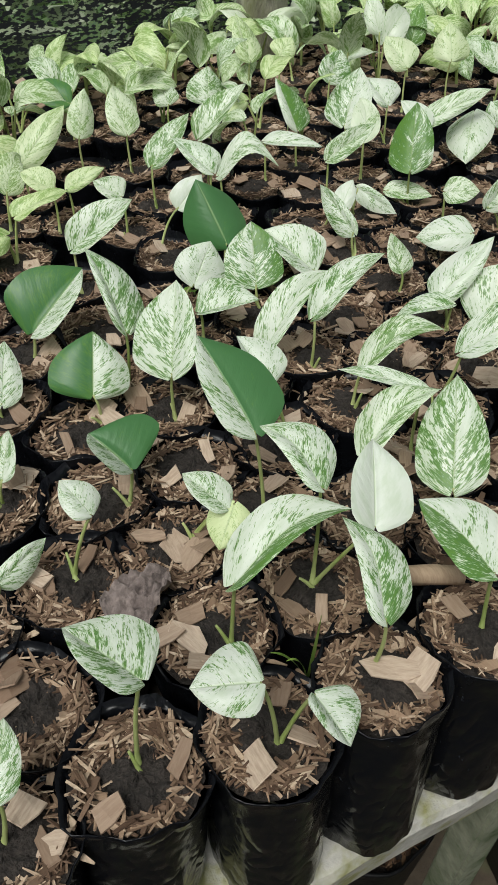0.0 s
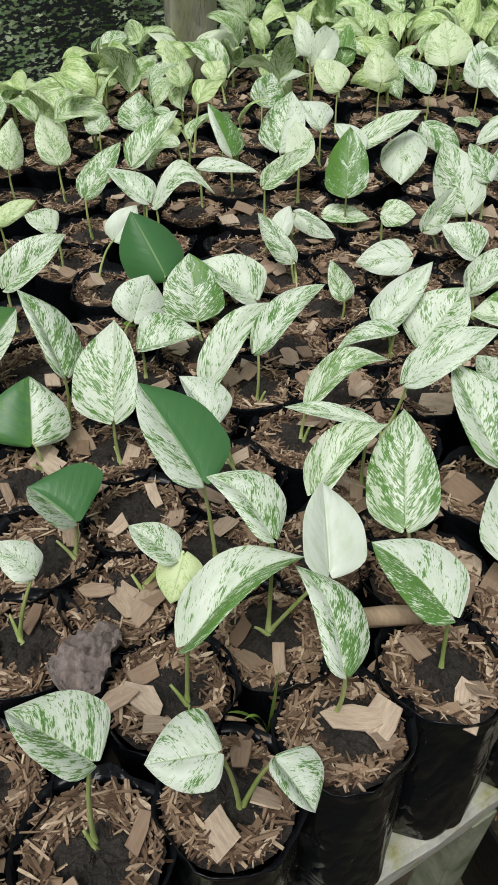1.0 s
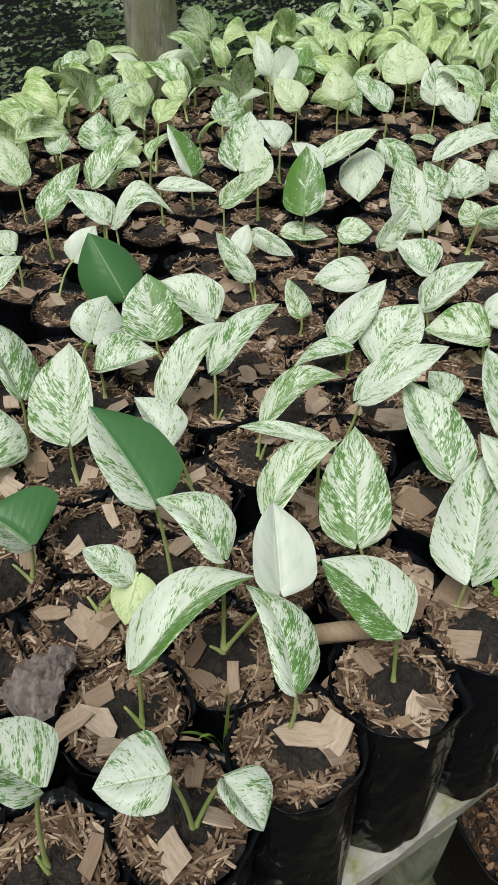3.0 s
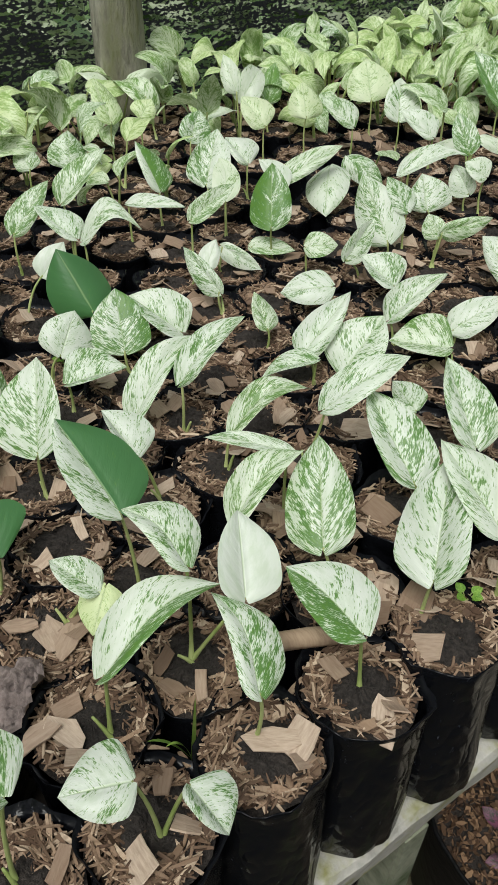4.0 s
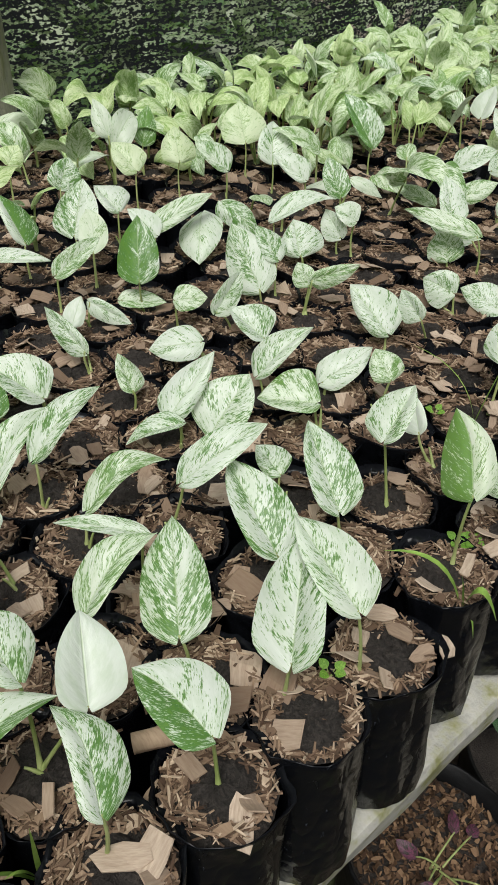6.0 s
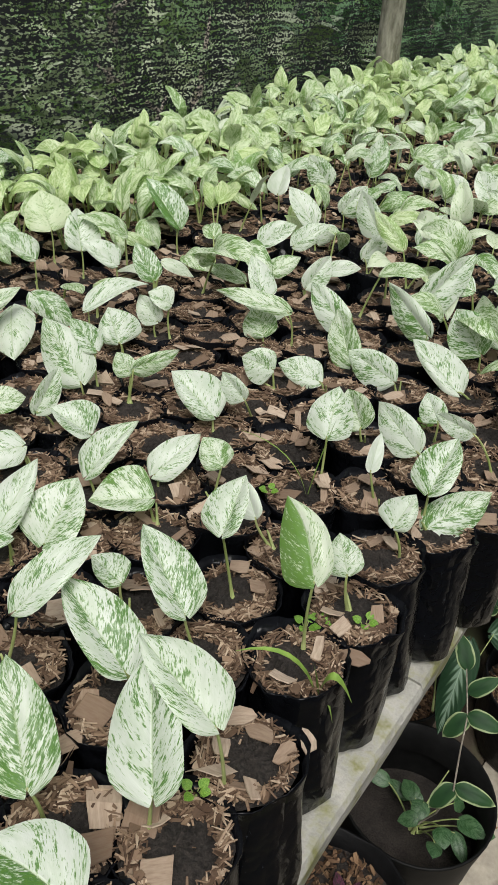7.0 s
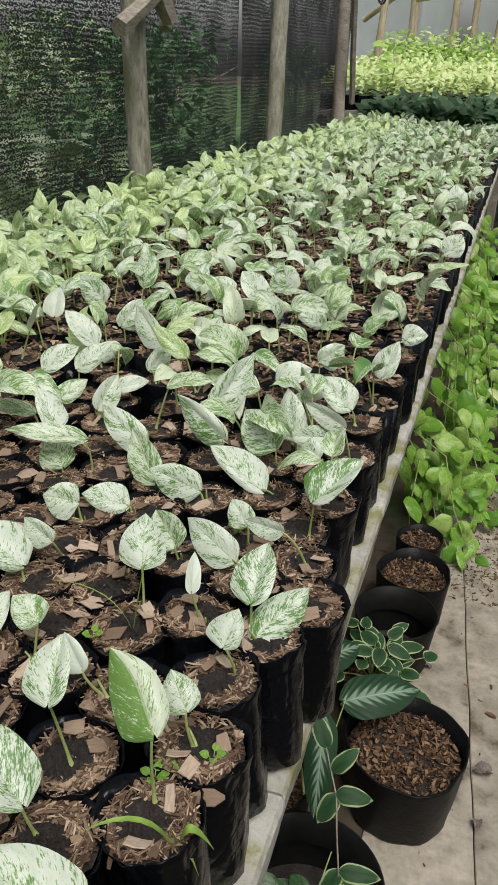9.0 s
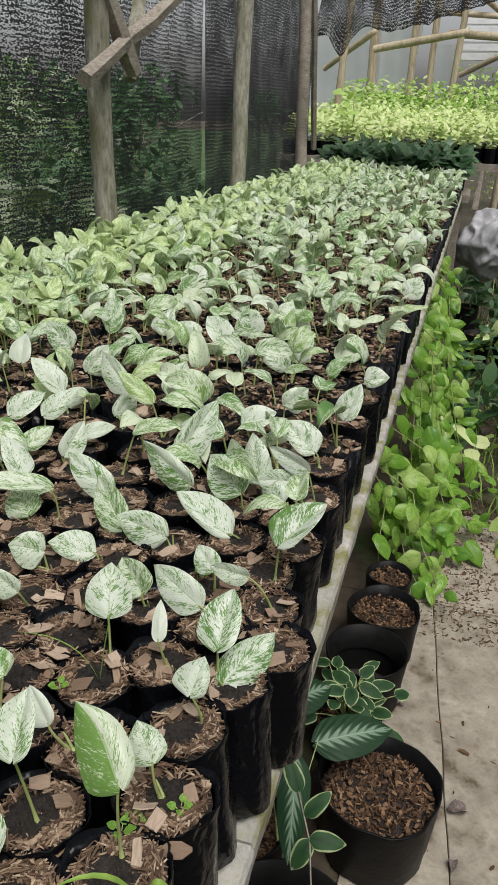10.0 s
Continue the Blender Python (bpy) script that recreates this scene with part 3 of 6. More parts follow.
def build_cutting(bx, by, leaves):
    q = random.Random(int(1e4 * abs(leaves[0][0] + 3 * leaves[0][1])))
    words = "single-leaved" if len(leaves) == 1 else "two-leaved"
    tone = leaves[0][2][3]
    look_word = "dark green" if min(tone[:2]) > 0.8 else "half green" if max(tone[:2]) > 0.7 else "nearly white" if tone[0] < 0.2 else "marbled"
    top = potted(bx, by, words + " " + look_word, q.choice((2, 2, 3, 4)))
    o = Vector((bx, by, BENCH))
    for x, y, (at, tip, (left, right, bow), tone, curl) in leaves:
        at, tip = Vector(at), Vector(tip)
        face = (EYE_MID - at).normalized() + Vector((0, 0, 0.12))
        length, broad = (tip - at).length, max(left, right)
        pale = tone[0] < 0.15
        out = Vector((x - bx, y - by))
        out *= min(1.0, 0.019 / max(out.length, 1e-6))
        base = Vector((bx + out.x, by + out.y, BENCH + 0.1085))
        pts, rad = stalk(base - o, at - o, (q.uniform(-0.005, 0.005), q.uniform(-0.005, 0.005), 0.006), 0.0012, 0.0008)
        child("stem", tube("stem", pts, rad, STEM_PALE if pale else STEM, 8), top, None, "pale leaf stalk" if pale else "green leaf stalk")
        me = leaf_mesh("leaf", MARBLE, length=length, width=2.2 * broad, halves=(left / broad, right / broad), curl=0.9 * curl, fold=q.uniform(0.0, 0.15), droop=q.uniform(0.15, 0.45), wave=q.uniform(0.008, 0.026), seed=q.random(), tone=tone, nu=6, twist=q.uniform(-0.2, 0.2), bow=bow / length, point=q.uniform(0.88, 1.0))
        child("leaf", me, top, Matrix.Translation(-o) @ aim(at, tip, face, q.gauss(0, 4)))
    if q.random() < 0.45:
        v, f = tube_data(*stalk((out.x + 0.003, out.y, 0.1085), (out.x + q.uniform(-0.008, 0.008), out.y + q.uniform(-0.008, 0.008), 0.1085 + q.uniform(0.008, 0.016)), (0, 0, 0.002), 0.0014, 0.0007), 6)
        child("shoot", mesh("shoot", v, f, STEM, True), top, None, "short green side shoot")


cutting(-0.028, -0.346, ((-0.031, -0.353, 1.003), (-0.041, -0.379, 1.003), (0.0117, 0.0170, 0.0000), (0.430, 0.430, 0.00), 0.3), ((-0.021, -0.333, 0.993), (0.001, -0.329, 0.986), (0.0143, 0.0061, 0.0000), (0.455, 0.455, 0.00), 0.5))
cutting(-0.047, -0.405, ((-0.047, -0.396, 1.014), (-0.075, -0.417, 1.025), (0.0109, 0.0200, 0.0000), (0.465, 0.465, 0.03), 0.3))
cutting(-0.084, -0.343, ((-0.083, -0.340, 0.996), (-0.089, -0.275, 1.008), (0.0147, 0.0051, -0.0076), (0.430, 0.570, 0.03), 1))
cutting(-0.098, -0.289, ((-0.098, -0.288, 1.021), (-0.133, -0.302, 1.036), (0.0077, 0.0154, 0.0051), (0.465, 0.465, 0.03), 0.4), ((-0.083, -0.265, 0.997), (-0.117, -0.247, 1.018), (0.0114, 0.0174, 0.0000), (0.160, 0.160, 0.00), 0.3))
cutting(-0.043, -0.286, ((-0.042, -0.285, 0.987), (-0.090, -0.280, 1.004), (0.0081, 0.0145, 0.0061), (0.465, 0.505, 0.00), 0.4))
cutting(-0.035, -0.227, ((-0.037, -0.230, 0.994), (-0.083, -0.241, 1.004), (0.0132, 0.0200, 0.0026), (0.560, 0.430, 0.00), 0.2))
cutting(-0.051, -0.169, ((-0.049, -0.168, 0.978), (-0.088, -0.124, 1.015), (0.0220, 0.0152, 0.0000), (0.445, 0.465, 0.00), 0.3))
cutting(-0.035, -0.127, ((-0.041, -0.131, 0.999), (-0.098, -0.124, 1.020), (0.0101, 0.0196, 0.0000), (0.455, 0.455, 0.05), 0.5))
cutting(-0.096, -0.198, ((-0.100, -0.202, 0.977), (-0.146, -0.172, 1.011), (0.0186, 0.0170, 0.0000), (0.545, 0.480, 0.04), 0.3))
cutting(-0.112, -0.116, ((-0.115, -0.119, 0.971), (-0.174, -0.109, 1.001), (0.0110, 0.0207, 0.0000), (0.490, 0.490, 0.00), 0.3))
cutting(-0.150, -0.291, ((-0.152, -0.296, 1.015), (-0.203, -0.304, 1.045), (0.0137, 0.0233, 0.0000), (0.460, 1.100, 0.00), 0.3))
cutting(-0.196, -0.357, ((-0.195, -0.353, 0.974), (-0.219, -0.368, 0.988), (0.0105, 0.0290, 0.0000), (0.480, 1.080, 0.00), 0.4))
cutting(-0.274, -0.348, ((-0.275, -0.351, 0.968), (-0.304, -0.338, 0.995), (0.0247, 0.0218, 0.0000), (0.950, 0.460, 0.00), 0.2))
cutting(-0.361, -0.372, ((-0.361, -0.368, 0.968), (-0.383, -0.321, 0.995), (0.0291, 0.0097, 0.0000), (0.950, 0.460, 0.00), 0.6))
cutting(-0.253, -0.305, ((-0.253, -0.304, 0.984), (-0.295, -0.281, 1.022), (0.0228, 0.0124, 0.0000), (0.465, 0.465, 0.03), 0.2))
cutting(-0.304, -0.320, ((-0.303, -0.317, 0.990), (-0.350, -0.324, 1.029), (0.0067, 0.0186, 0.0022), (0.490, 0.490, 0.00), 0.3))
cutting(-0.210, -0.245, ((-0.215, -0.256, 0.986), (-0.244, -0.263, 1.005), (0.0047, 0.0176, 0.0000), (0.430, 0.430, 0.00), 0.3))
cutting(-0.269, -0.225, ((-0.271, -0.230, 0.965), (-0.288, -0.166, 1.001), (0.0139, 0.0054, -0.0077), (0.465, 0.465, 0.03), 0.8))
cutting(-0.260, -0.199, ((-0.260, -0.198, 0.990), (-0.265, -0.143, 1.020), (0.0120, 0.0067, -0.0045), (0.490, 0.490, 0.00), 0.8))
cutting(-0.327, -0.253, ((-0.327, -0.254, 0.970), (-0.317, -0.211, 0.974), (0.0217, 0.0048, 0.0000), (0.490, 0.490, 0.00), 0.5))
cutting(-0.350, -0.196, ((-0.351, -0.197, 0.964), (-0.384, -0.185, 0.999), (0.0215, 0.0198, 0.0000), (0.500, 0.565, 0.00), 0.2))
cutting(-0.398, -0.200, ((-0.398, -0.200, 0.977), (-0.434, -0.209, 1.018), (0.0225, 0.0225, 0.0000), (1.100, 1.100, 0.00), 0.2))
cutting(-0.367, -0.253, ((-0.364, -0.243, 0.970), (-0.380, -0.221, 0.993), (0.0177, 0.0189, 0.0000), (0.430, 0.430, 0.00), 0.2))
cutting(-0.465, -0.235, ((-0.476, -0.210, 0.976), (-0.483, -0.184, 0.997), (0.0120, 0.0105, 0.0000), (0.300, 0.300, 0.00), 0.3))
cutting(-0.348, -0.149, ((-0.348, -0.149, 0.966), (-0.386, -0.173, 0.988), (0.0097, 0.0229, 0.0000), (0.465, 0.465, 0.03), 0.4))
cutting(-0.311, -0.091, ((-0.311, -0.091, 0.968), (-0.334, -0.088, 0.989), (0.0072, 0.0113, 0.0000), (0.495, 0.495, 0.12), 0.2))
cutting(-0.380, -0.089, ((-0.381, -0.091, 0.968), (-0.419, -0.103, 0.997), (0.0103, 0.0064, 0.0000), (0.490, 0.490, 0.00), 0.3))
cutting(-0.431, -0.089, ((-0.424, -0.078, 0.968), (-0.433, -0.061, 0.987), (0.0094, 0.0080, 0.0000), (0.160, 0.160, 0.00), 0.3))
cutting(-0.449, -0.049, ((-0.447, -0.046, 0.970), (-0.416, -0.022, 0.953), (0.0060, 0.0094, 0.0000), (0.430, 0.430, 0.00), 0.6))
cutting(-0.435, 0.004, ((-0.448, -0.013, 0.960), (-0.422, 0.021, 0.958), (0.0099, 0.0062, 0.0000), (0.495, 0.495, 0.12), 0.5))
cutting(-0.392, 0.012, ((-0.393, 0.010, 0.977), (-0.376, 0.034, 0.979), (0.0118, 0.0100, 0.0000), (0.495, 0.495, 0.12), 0.8))
cutting(-0.353, 0.036, ((-0.359, 0.030, 0.973), (-0.362, 0.062, 1.003), (0.0072, 0.0113, 0.0000), (0.465, 0.465, 0.03), 0.5))
cutting(-0.380, 0.104, ((-0.382, 0.102, 0.963), (-0.432, 0.107, 1.011), (0.0207, 0.0207, 0.0000), (0.465, 0.465, 0.03), 0.2))
cutting(-0.328, -0.006, ((-0.331, -0.009, 0.971), (-0.356, -0.045, 0.964), (0.0133, 0.0151, 0.0000), (0.430, 0.430, 0.00), 0.6))
cutting(-0.260, -0.081, ((-0.266, -0.088, 0.969), (-0.272, -0.041, 1.004), (0.0150, 0.0100, 0.0000), (0.430, 0.430, 0.00), 0.3))
cutting(-0.242, -0.065, ((-0.243, -0.067, 0.957), (-0.249, -0.025, 0.989), (0.0231, 0.0168, 0.0000), (0.465, 0.465, 0.03), 0.3))
cutting(-0.262, 0.003, ((-0.266, -0.001, 0.969), (-0.256, 0.047, 1.000), (0.0167, 0.0075, -0.0018), (0.465, 0.465, 0.03), 0.7))
cutting(-0.185, -0.150, ((-0.177, -0.141, 0.997), (-0.164, -0.085, 1.023), (0.0124, 0.0083, -0.0021), (0.455, 0.455, 0.00), 0.8))
cutting(-0.252, -0.089, ((-0.251, -0.088, 0.971), (-0.268, -0.126, 0.959), (0.0041, 0.0115, 0.0021), (0.490, 0.490, 0.00), 0.6))
cutting(-0.212, -0.194, ((-0.209, -0.190, 0.979), (-0.199, -0.136, 0.997), (0.0115, 0.0061, -0.0097), (0.495, 0.495, 0.12), 0.9))
cutting(-0.156, -0.186, ((-0.155, -0.185, 0.998), (-0.192, -0.222, 1.001), (0.0039, 0.0059, 0.0013), (0.465, 0.465, 0.03), 0.5))
cutting(-0.140, -0.237, ((-0.138, -0.235, 0.985), (-0.143, -0.184, 1.008), (0.0136, 0.0068, -0.0056), (0.495, 0.495, 0.12), 1))
cutting(-0.156, -0.334, ((-0.139, -0.314, 0.981), (-0.125, -0.330, 0.967), (0.0103, 0.0109, 0.0000), (0.420, 0.420, 0.75), 0.5), ((-0.139, -0.319, 0.981), (-0.161, -0.334, 0.993), (0.0069, 0.0103, 0.0000), (0.455, 0.455, 0.00), 0.5))
cutting(-0.160, -0.071, ((-0.162, -0.073, 0.976), (-0.185, -0.075, 0.987), (0.0075, 0.0127, 0.0000), (0.490, 0.490, 0.00), 0.3))
cutting(-0.160, -0.401, ((-0.160, -0.385, 0.988), (-0.179, -0.394, 0.999), (0.0081, 0.0098, 0.0000), (0.430, 0.430, 0.00), 0.7))
cutting(-0.041, -0.466, ((-0.043, -0.460, 0.980), (-0.070, -0.449, 0.989), (0.0089, 0.0076, 0.0000), (0.490, 0.490, 0.00), 0.3))
cutting(-0.158, -0.446, ((-0.159, -0.438, 0.962), (-0.172, -0.409, 0.969), (0.0051, 0.0080, 0.0000), (0.465, 0.465, 0.03), 0.7))
cutting(-0.228, -0.424, ((-0.228, -0.420, 0.966), (-0.249, -0.408, 0.982), (0.0095, 0.0059, 0.0000), (0.465, 0.465, 0.03), 0.2))
cutting(-0.305, -0.408, ((-0.305, -0.405, 0.958), (-0.334, -0.391, 0.985), (0.0132, 0.0112, 0.0000), (0.455, 0.455, 0.00), 0.2))
cutting(-0.052, -0.021, ((-0.052, -0.021, 1.007), (-0.091, 0.004, 1.037), (0.0172, 0.0126, 0.0042), (0.640, 0.430, 0.20), 0.3))
cutting(-0.045, 0.025, ((-0.050, 0.023, 0.981), (-0.067, 0.038, 0.997), (0.0120, 0.0112, 0.0000), (0.465, 0.465, 0.03), 0.3))
cutting(-0.113, -0.015, ((-0.121, -0.021, 1.005), (-0.128, 0.012, 1.030), (0.0171, 0.0082, 0.0000), (0.465, 0.465, 0.03), 0.3))
cutting(-0.190, 0.055, ((-0.183, 0.060, 0.984), (-0.205, 0.064, 0.999), (0.0110, 0.0132, 0.0000), (0.495, 0.495, 0.12), 0.3))
cutting(-0.124, 0.046, ((-0.135, 0.039, 0.973), (-0.155, 0.051, 0.991), (0.0103, 0.0064, 0.0000), (0.160, 0.160, 0.00), 0.3))
cutting(-0.108, -0.064, ((-0.113, -0.068, 0.977), (-0.163, -0.050, 1.009), (0.0109, 0.0188, 0.0000), (0.490, 0.490, 0.00), 0.3))
cutting(-0.208, 0.011, ((-0.210, 0.009, 0.969), (-0.244, -0.022, 0.968), (0.0086, 0.0238, 0.0000), (0.495, 0.495, 0.12), 0.4))
cutting(-0.235, 0.045, ((-0.237, 0.043, 0.959), (-0.225, 0.087, 0.981), (0.0140, 0.0121, 0.0000), (0.430, 0.430, 0.00), 0.5))
cutting(-0.309, 0.045, ((-0.310, 0.043, 0.966), (-0.343, 0.032, 0.983), (0.0083, 0.0220, 0.0000), (0.455, 0.455, 0.00), 0.3))
cutting(-0.251, 0.139, ((-0.252, 0.139, 0.963), (-0.299, 0.136, 0.992), (0.0113, 0.0236, 0.0000), (0.455, 0.455, 0.00), 0.3))
cutting(-0.231, 0.170, ((-0.238, 0.165, 0.975), (-0.264, 0.166, 0.992), (0.0126, 0.0078, 0.0000), (0.455, 0.455, 0.00), 0.6))
cutting(-0.252, 0.239, ((-0.255, 0.237, 0.969), (-0.285, 0.226, 0.976), (0.0174, 0.0148, 0.0000), (0.465, 0.465, 0.03), 0.6))
cutting(-0.214, 0.270, ((-0.218, 0.268, 0.956), (-0.261, 0.256, 0.966), (0.0108, 0.0169, 0.0000), (0.455, 0.455, 0.00), 0.5))
cutting(-0.209, 0.325, ((-0.213, 0.323, 0.955), (-0.249, 0.347, 1.000), (0.0176, 0.0146, 0.0000), (0.495, 0.495, 0.12), 0.3))
cutting(-0.155, 0.318, ((-0.161, 0.316, 0.959), (-0.212, 0.311, 0.977), (0.0179, 0.0152, 0.0000), (0.455, 0.455, 0.00), 0.5))
cutting(-0.131, 0.142, ((-0.137, 0.139, 0.992), (-0.146, 0.167, 1.023), (0.0173, 0.0173, 0.0000), (0.455, 0.455, 0.00), 0.2))
cutting(-0.139, 0.216, ((-0.142, 0.215, 0.961), (-0.167, 0.229, 0.985), (0.0225, 0.0140, 0.0000), (0.495, 0.495, 0.12), 0.2))
cutting(-0.070, 0.212, ((-0.085, 0.208, 0.965), (-0.132, 0.220, 0.990), (0.0160, 0.0136, 0.0000), (0.430, 0.430, 0.00), 0.5))
cutting(-0.087, 0.143, ((-0.095, 0.140, 0.978), (-0.101, 0.162, 1.000), (0.0045, 0.0063, 0.0000), (0.160, 0.160, 0.00), 0.7))
cutting(-0.041, 0.096, ((-0.050, 0.093, 0.975), (-0.047, 0.116, 0.993), (0.0149, 0.0092, 0.0000), (0.430, 0.430, 0.00), 0.5))
cutting(-0.345, 0.127, ((-0.343, 0.129, 0.975), (-0.361, 0.130, 0.991), (0.0108, 0.0092, 0.0000), (0.495, 0.495, 0.12), 0.4), ((-0.341, 0.131, 0.980), (-0.317, 0.169, 0.994), (0.0063, 0.0099, 0.0000), (0.495, 0.495, 0.12), 0.6))
cutting(-0.413, 0.189, ((-0.415, 0.187, 0.961), (-0.438, 0.197, 0.990), (0.0150, 0.0235, 0.0000), (0.455, 0.455, 0.00), 0.2))
cutting(-0.413, 0.243, ((-0.411, 0.244, 0.967), (-0.438, 0.244, 0.989), (0.0140, 0.0087, 0.0000), (0.430, 0.430, 0.00), 0.8))
cutting(-0.316, 0.313, ((-0.317, 0.312, 0.957), (-0.338, 0.325, 0.984), (0.0188, 0.0160, 0.0000), (0.495, 0.495, 0.12), 0.2))
cutting(-0.290, 0.328, ((-0.297, 0.324, 0.988), (-0.370, 0.291, 1.001), (0.0072, 0.0113, 0.0000), (0.495, 0.495, 0.12), 0.8))
cutting(-0.035, 0.292, ((-0.033, 0.292, 0.989), (0.003, 0.330, 1.020), (0.0233, 0.0104, 0.0000), (0.530, 0.430, 0.00), 0.3))
cutting(-0.046, 0.147, ((-0.047, 0.147, 0.976), (-0.046, 0.186, 1.007), (0.0187, 0.0116, 0.0000), (0.490, 0.490, 0.00), 0.3))
cutting(-0.041, 0.139, ((-0.040, 0.139, 0.948), (-0.009, 0.183, 0.974), (0.0157, 0.0157, 0.0000), (0.490, 0.490, 0.00), 0.3))
cutting(-0.025, 0.244, ((-0.050, 0.238, 0.984), (-0.085, 0.236, 0.990), (0.0099, 0.0062, 0.0000), (0.430, 0.430, 0.00), 0.5))
cutting(-0.087, 0.257, ((-0.088, 0.257, 0.971), (-0.107, 0.268, 0.988), (0.0122, 0.0104, 0.0000), (0.455, 0.455, 0.00), 0.4))
cutting(-0.088, 0.355, ((-0.104, 0.350, 0.953), (-0.167, 0.364, 0.986), (0.0100, 0.0212, 0.0000), (0.430, 0.430, 0.00), 0.4))
cutting(-0.037, 0.720, ((-0.040, 0.720, 0.951), (-0.025, 0.754, 0.996), (0.0212, 0.0132, 0.0000), (0.455, 0.455, 0.00), 0.3))
cutting(-0.059, 0.426, ((-0.063, 0.425, 0.961), (-0.088, 0.439, 0.983), (0.0136, 0.0116, 0.0000), (0.430, 0.430, 0.00), 0.5))
cutting(-0.430, 0.606, ((-0.437, 0.602, 0.984), (-0.485, 0.606, 1.026), (0.0117, 0.0183, 0.0000), (0.430, 0.430, 0.00), 0.4))
cutting(-0.570, 0.718, ((-0.573, 0.716, 0.975), (-0.577, 0.743, 1.015), (0.0198, 0.0123, 0.0000), (0.160, 0.160, 0.00), 0.2))
cutting(-0.534, 0.801, ((-0.531, 0.803, 0.982), (-0.574, 0.804, 1.021), (0.0216, 0.0184, 0.0000), (0.465, 0.465, 0.03), 0.3))
cutting(-0.448, 0.714, ((-0.451, 0.712, 0.976), (-0.432, 0.748, 1.011), (0.0123, 0.0193, 0.0000), (0.455, 0.455, 0.00), 0.7))
cutting(-0.339, 0.641, ((-0.349, 0.636, 0.984), (-0.393, 0.651, 1.033), (0.0198, 0.0123, 0.0000), (0.430, 0.430, 0.00), 0.4))
cutting(-0.412, 0.613, ((-0.411, 0.614, 0.966), (-0.432, 0.615, 0.982), (0.0174, 0.0148, 0.0000), (0.430, 0.430, 0.00), 0.6))
cutting(-0.333, 0.583, ((-0.340, 0.580, 0.967), (-0.324, 0.611, 0.998), (0.0102, 0.0160, 0.0000), (0.455, 0.455, 0.00), 0.7))
cutting(-0.491, 0.545, ((-0.487, 0.548, 0.958), (-0.455, 0.589, 0.982), (0.0180, 0.0112, 0.0000), (0.455, 0.455, 0.00), 0.6))
cutting(-0.410, 0.497, ((-0.404, 0.501, 0.988), (-0.376, 0.540, 1.014), (0.0136, 0.0116, 0.0000), (0.455, 0.455, 0.00), 0.8))
cutting(-0.347, 0.444, ((-0.346, 0.445, 0.965), (-0.336, 0.480, 0.998), (0.0105, 0.0164, 0.0000), (0.430, 0.430, 0.00), 0.4))
cutting(-0.353, 0.499, ((-0.348, 0.502, 0.968), (-0.315, 0.526, 0.975), (0.0117, 0.0073, 0.0000), (0.430, 0.430, 0.00), 0.8))
cutting(-0.401, 0.442, ((-0.399, 0.443, 0.969), (-0.376, 0.475, 0.987), (0.0132, 0.0112, 0.0000), (0.495, 0.495, 0.12), 0.4))
cutting(-0.348, 0.354, ((-0.348, 0.354, 0.979), (-0.380, 0.370, 1.017), (0.0108, 0.0169, 0.0000), (0.455, 0.455, 0.00), 0.3))
cutting(-0.317, 0.373, ((-0.328, 0.366, 0.962), (-0.376, 0.346, 0.972), (0.0113, 0.0070, 0.0000), (0.455, 0.455, 0.00), 0.9))
cutting(-0.248, 0.373, ((-0.250, 0.372, 0.967), (-0.303, 0.380, 1.004), (0.0169, 0.0144, 0.0000), (0.455, 0.455, 0.00), 0.4))
cutting(-0.311, 0.698, ((-0.309, 0.699, 0.962), (-0.294, 0.735, 1.004), (0.0156, 0.0244, 0.0000), (0.455, 0.455, 0.00), 0.4))
cutting(-0.432, 0.978, ((-0.434, 0.977, 0.968), (-0.425, 1.008, 1.011), (0.0238, 0.0148, 0.0000), (0.455, 0.455, 0.00), 0.3))
cutting(-0.354, 0.957, ((-0.356, 0.956, 0.972), (-0.394, 0.960, 0.999), (0.0230, 0.0196, 0.0000), (0.455, 0.455, 0.00), 0.4))
cutting(-0.293, 0.924, ((-0.292, 0.924, 0.982), (-0.331, 0.937, 1.022), (0.0150, 0.0235, 0.0000), (0.430, 0.430, 0.00), 0.4))
cutting(-0.528, 0.979, ((-0.528, 0.979, 0.974), (-0.542, 1.005, 1.027), (0.0261, 0.0162, 0.0000), (0.480, 0.560, 0.00), 0.2))
cutting(-0.545, 1.380, ((-0.532, 1.385, 0.960), (-0.505, 1.422, 1.010), (0.0301, 0.0256, 0.0000), (0.430, 0.430, 0.00), 0.3))
cutting(-0.201, 0.465, ((-0.201, 0.465, 0.982), (-0.172, 0.520, 1.035), (0.0135, 0.0211, 0.0000), (0.455, 0.455, 0.00), 0.5))
cutting(-0.166, 0.402, ((-0.166, 0.402, 0.977), (-0.226, 0.414, 1.016), (0.0185, 0.0115, 0.0000), (0.530, 0.430, 0.00), 0.4))
cutting(-0.107, 0.418, ((-0.110, 0.417, 0.970), (-0.151, 0.433, 1.002), (0.0235, 0.0200, 0.0000), (0.490, 0.490, 0.00), 0.3))
cutting(-0.119, 0.663, ((-0.119, 0.663, 0.984), (-0.091, 0.684, 1.004), (0.0123, 0.0193, 0.0000), (0.455, 0.455, 0.00), 0.4))
cutting(-0.152, 0.608, ((-0.162, 0.605, 0.969), (-0.122, 0.628, 0.984), (0.0189, 0.0118, 0.0000), (0.430, 0.430, 0.00), 0.4))
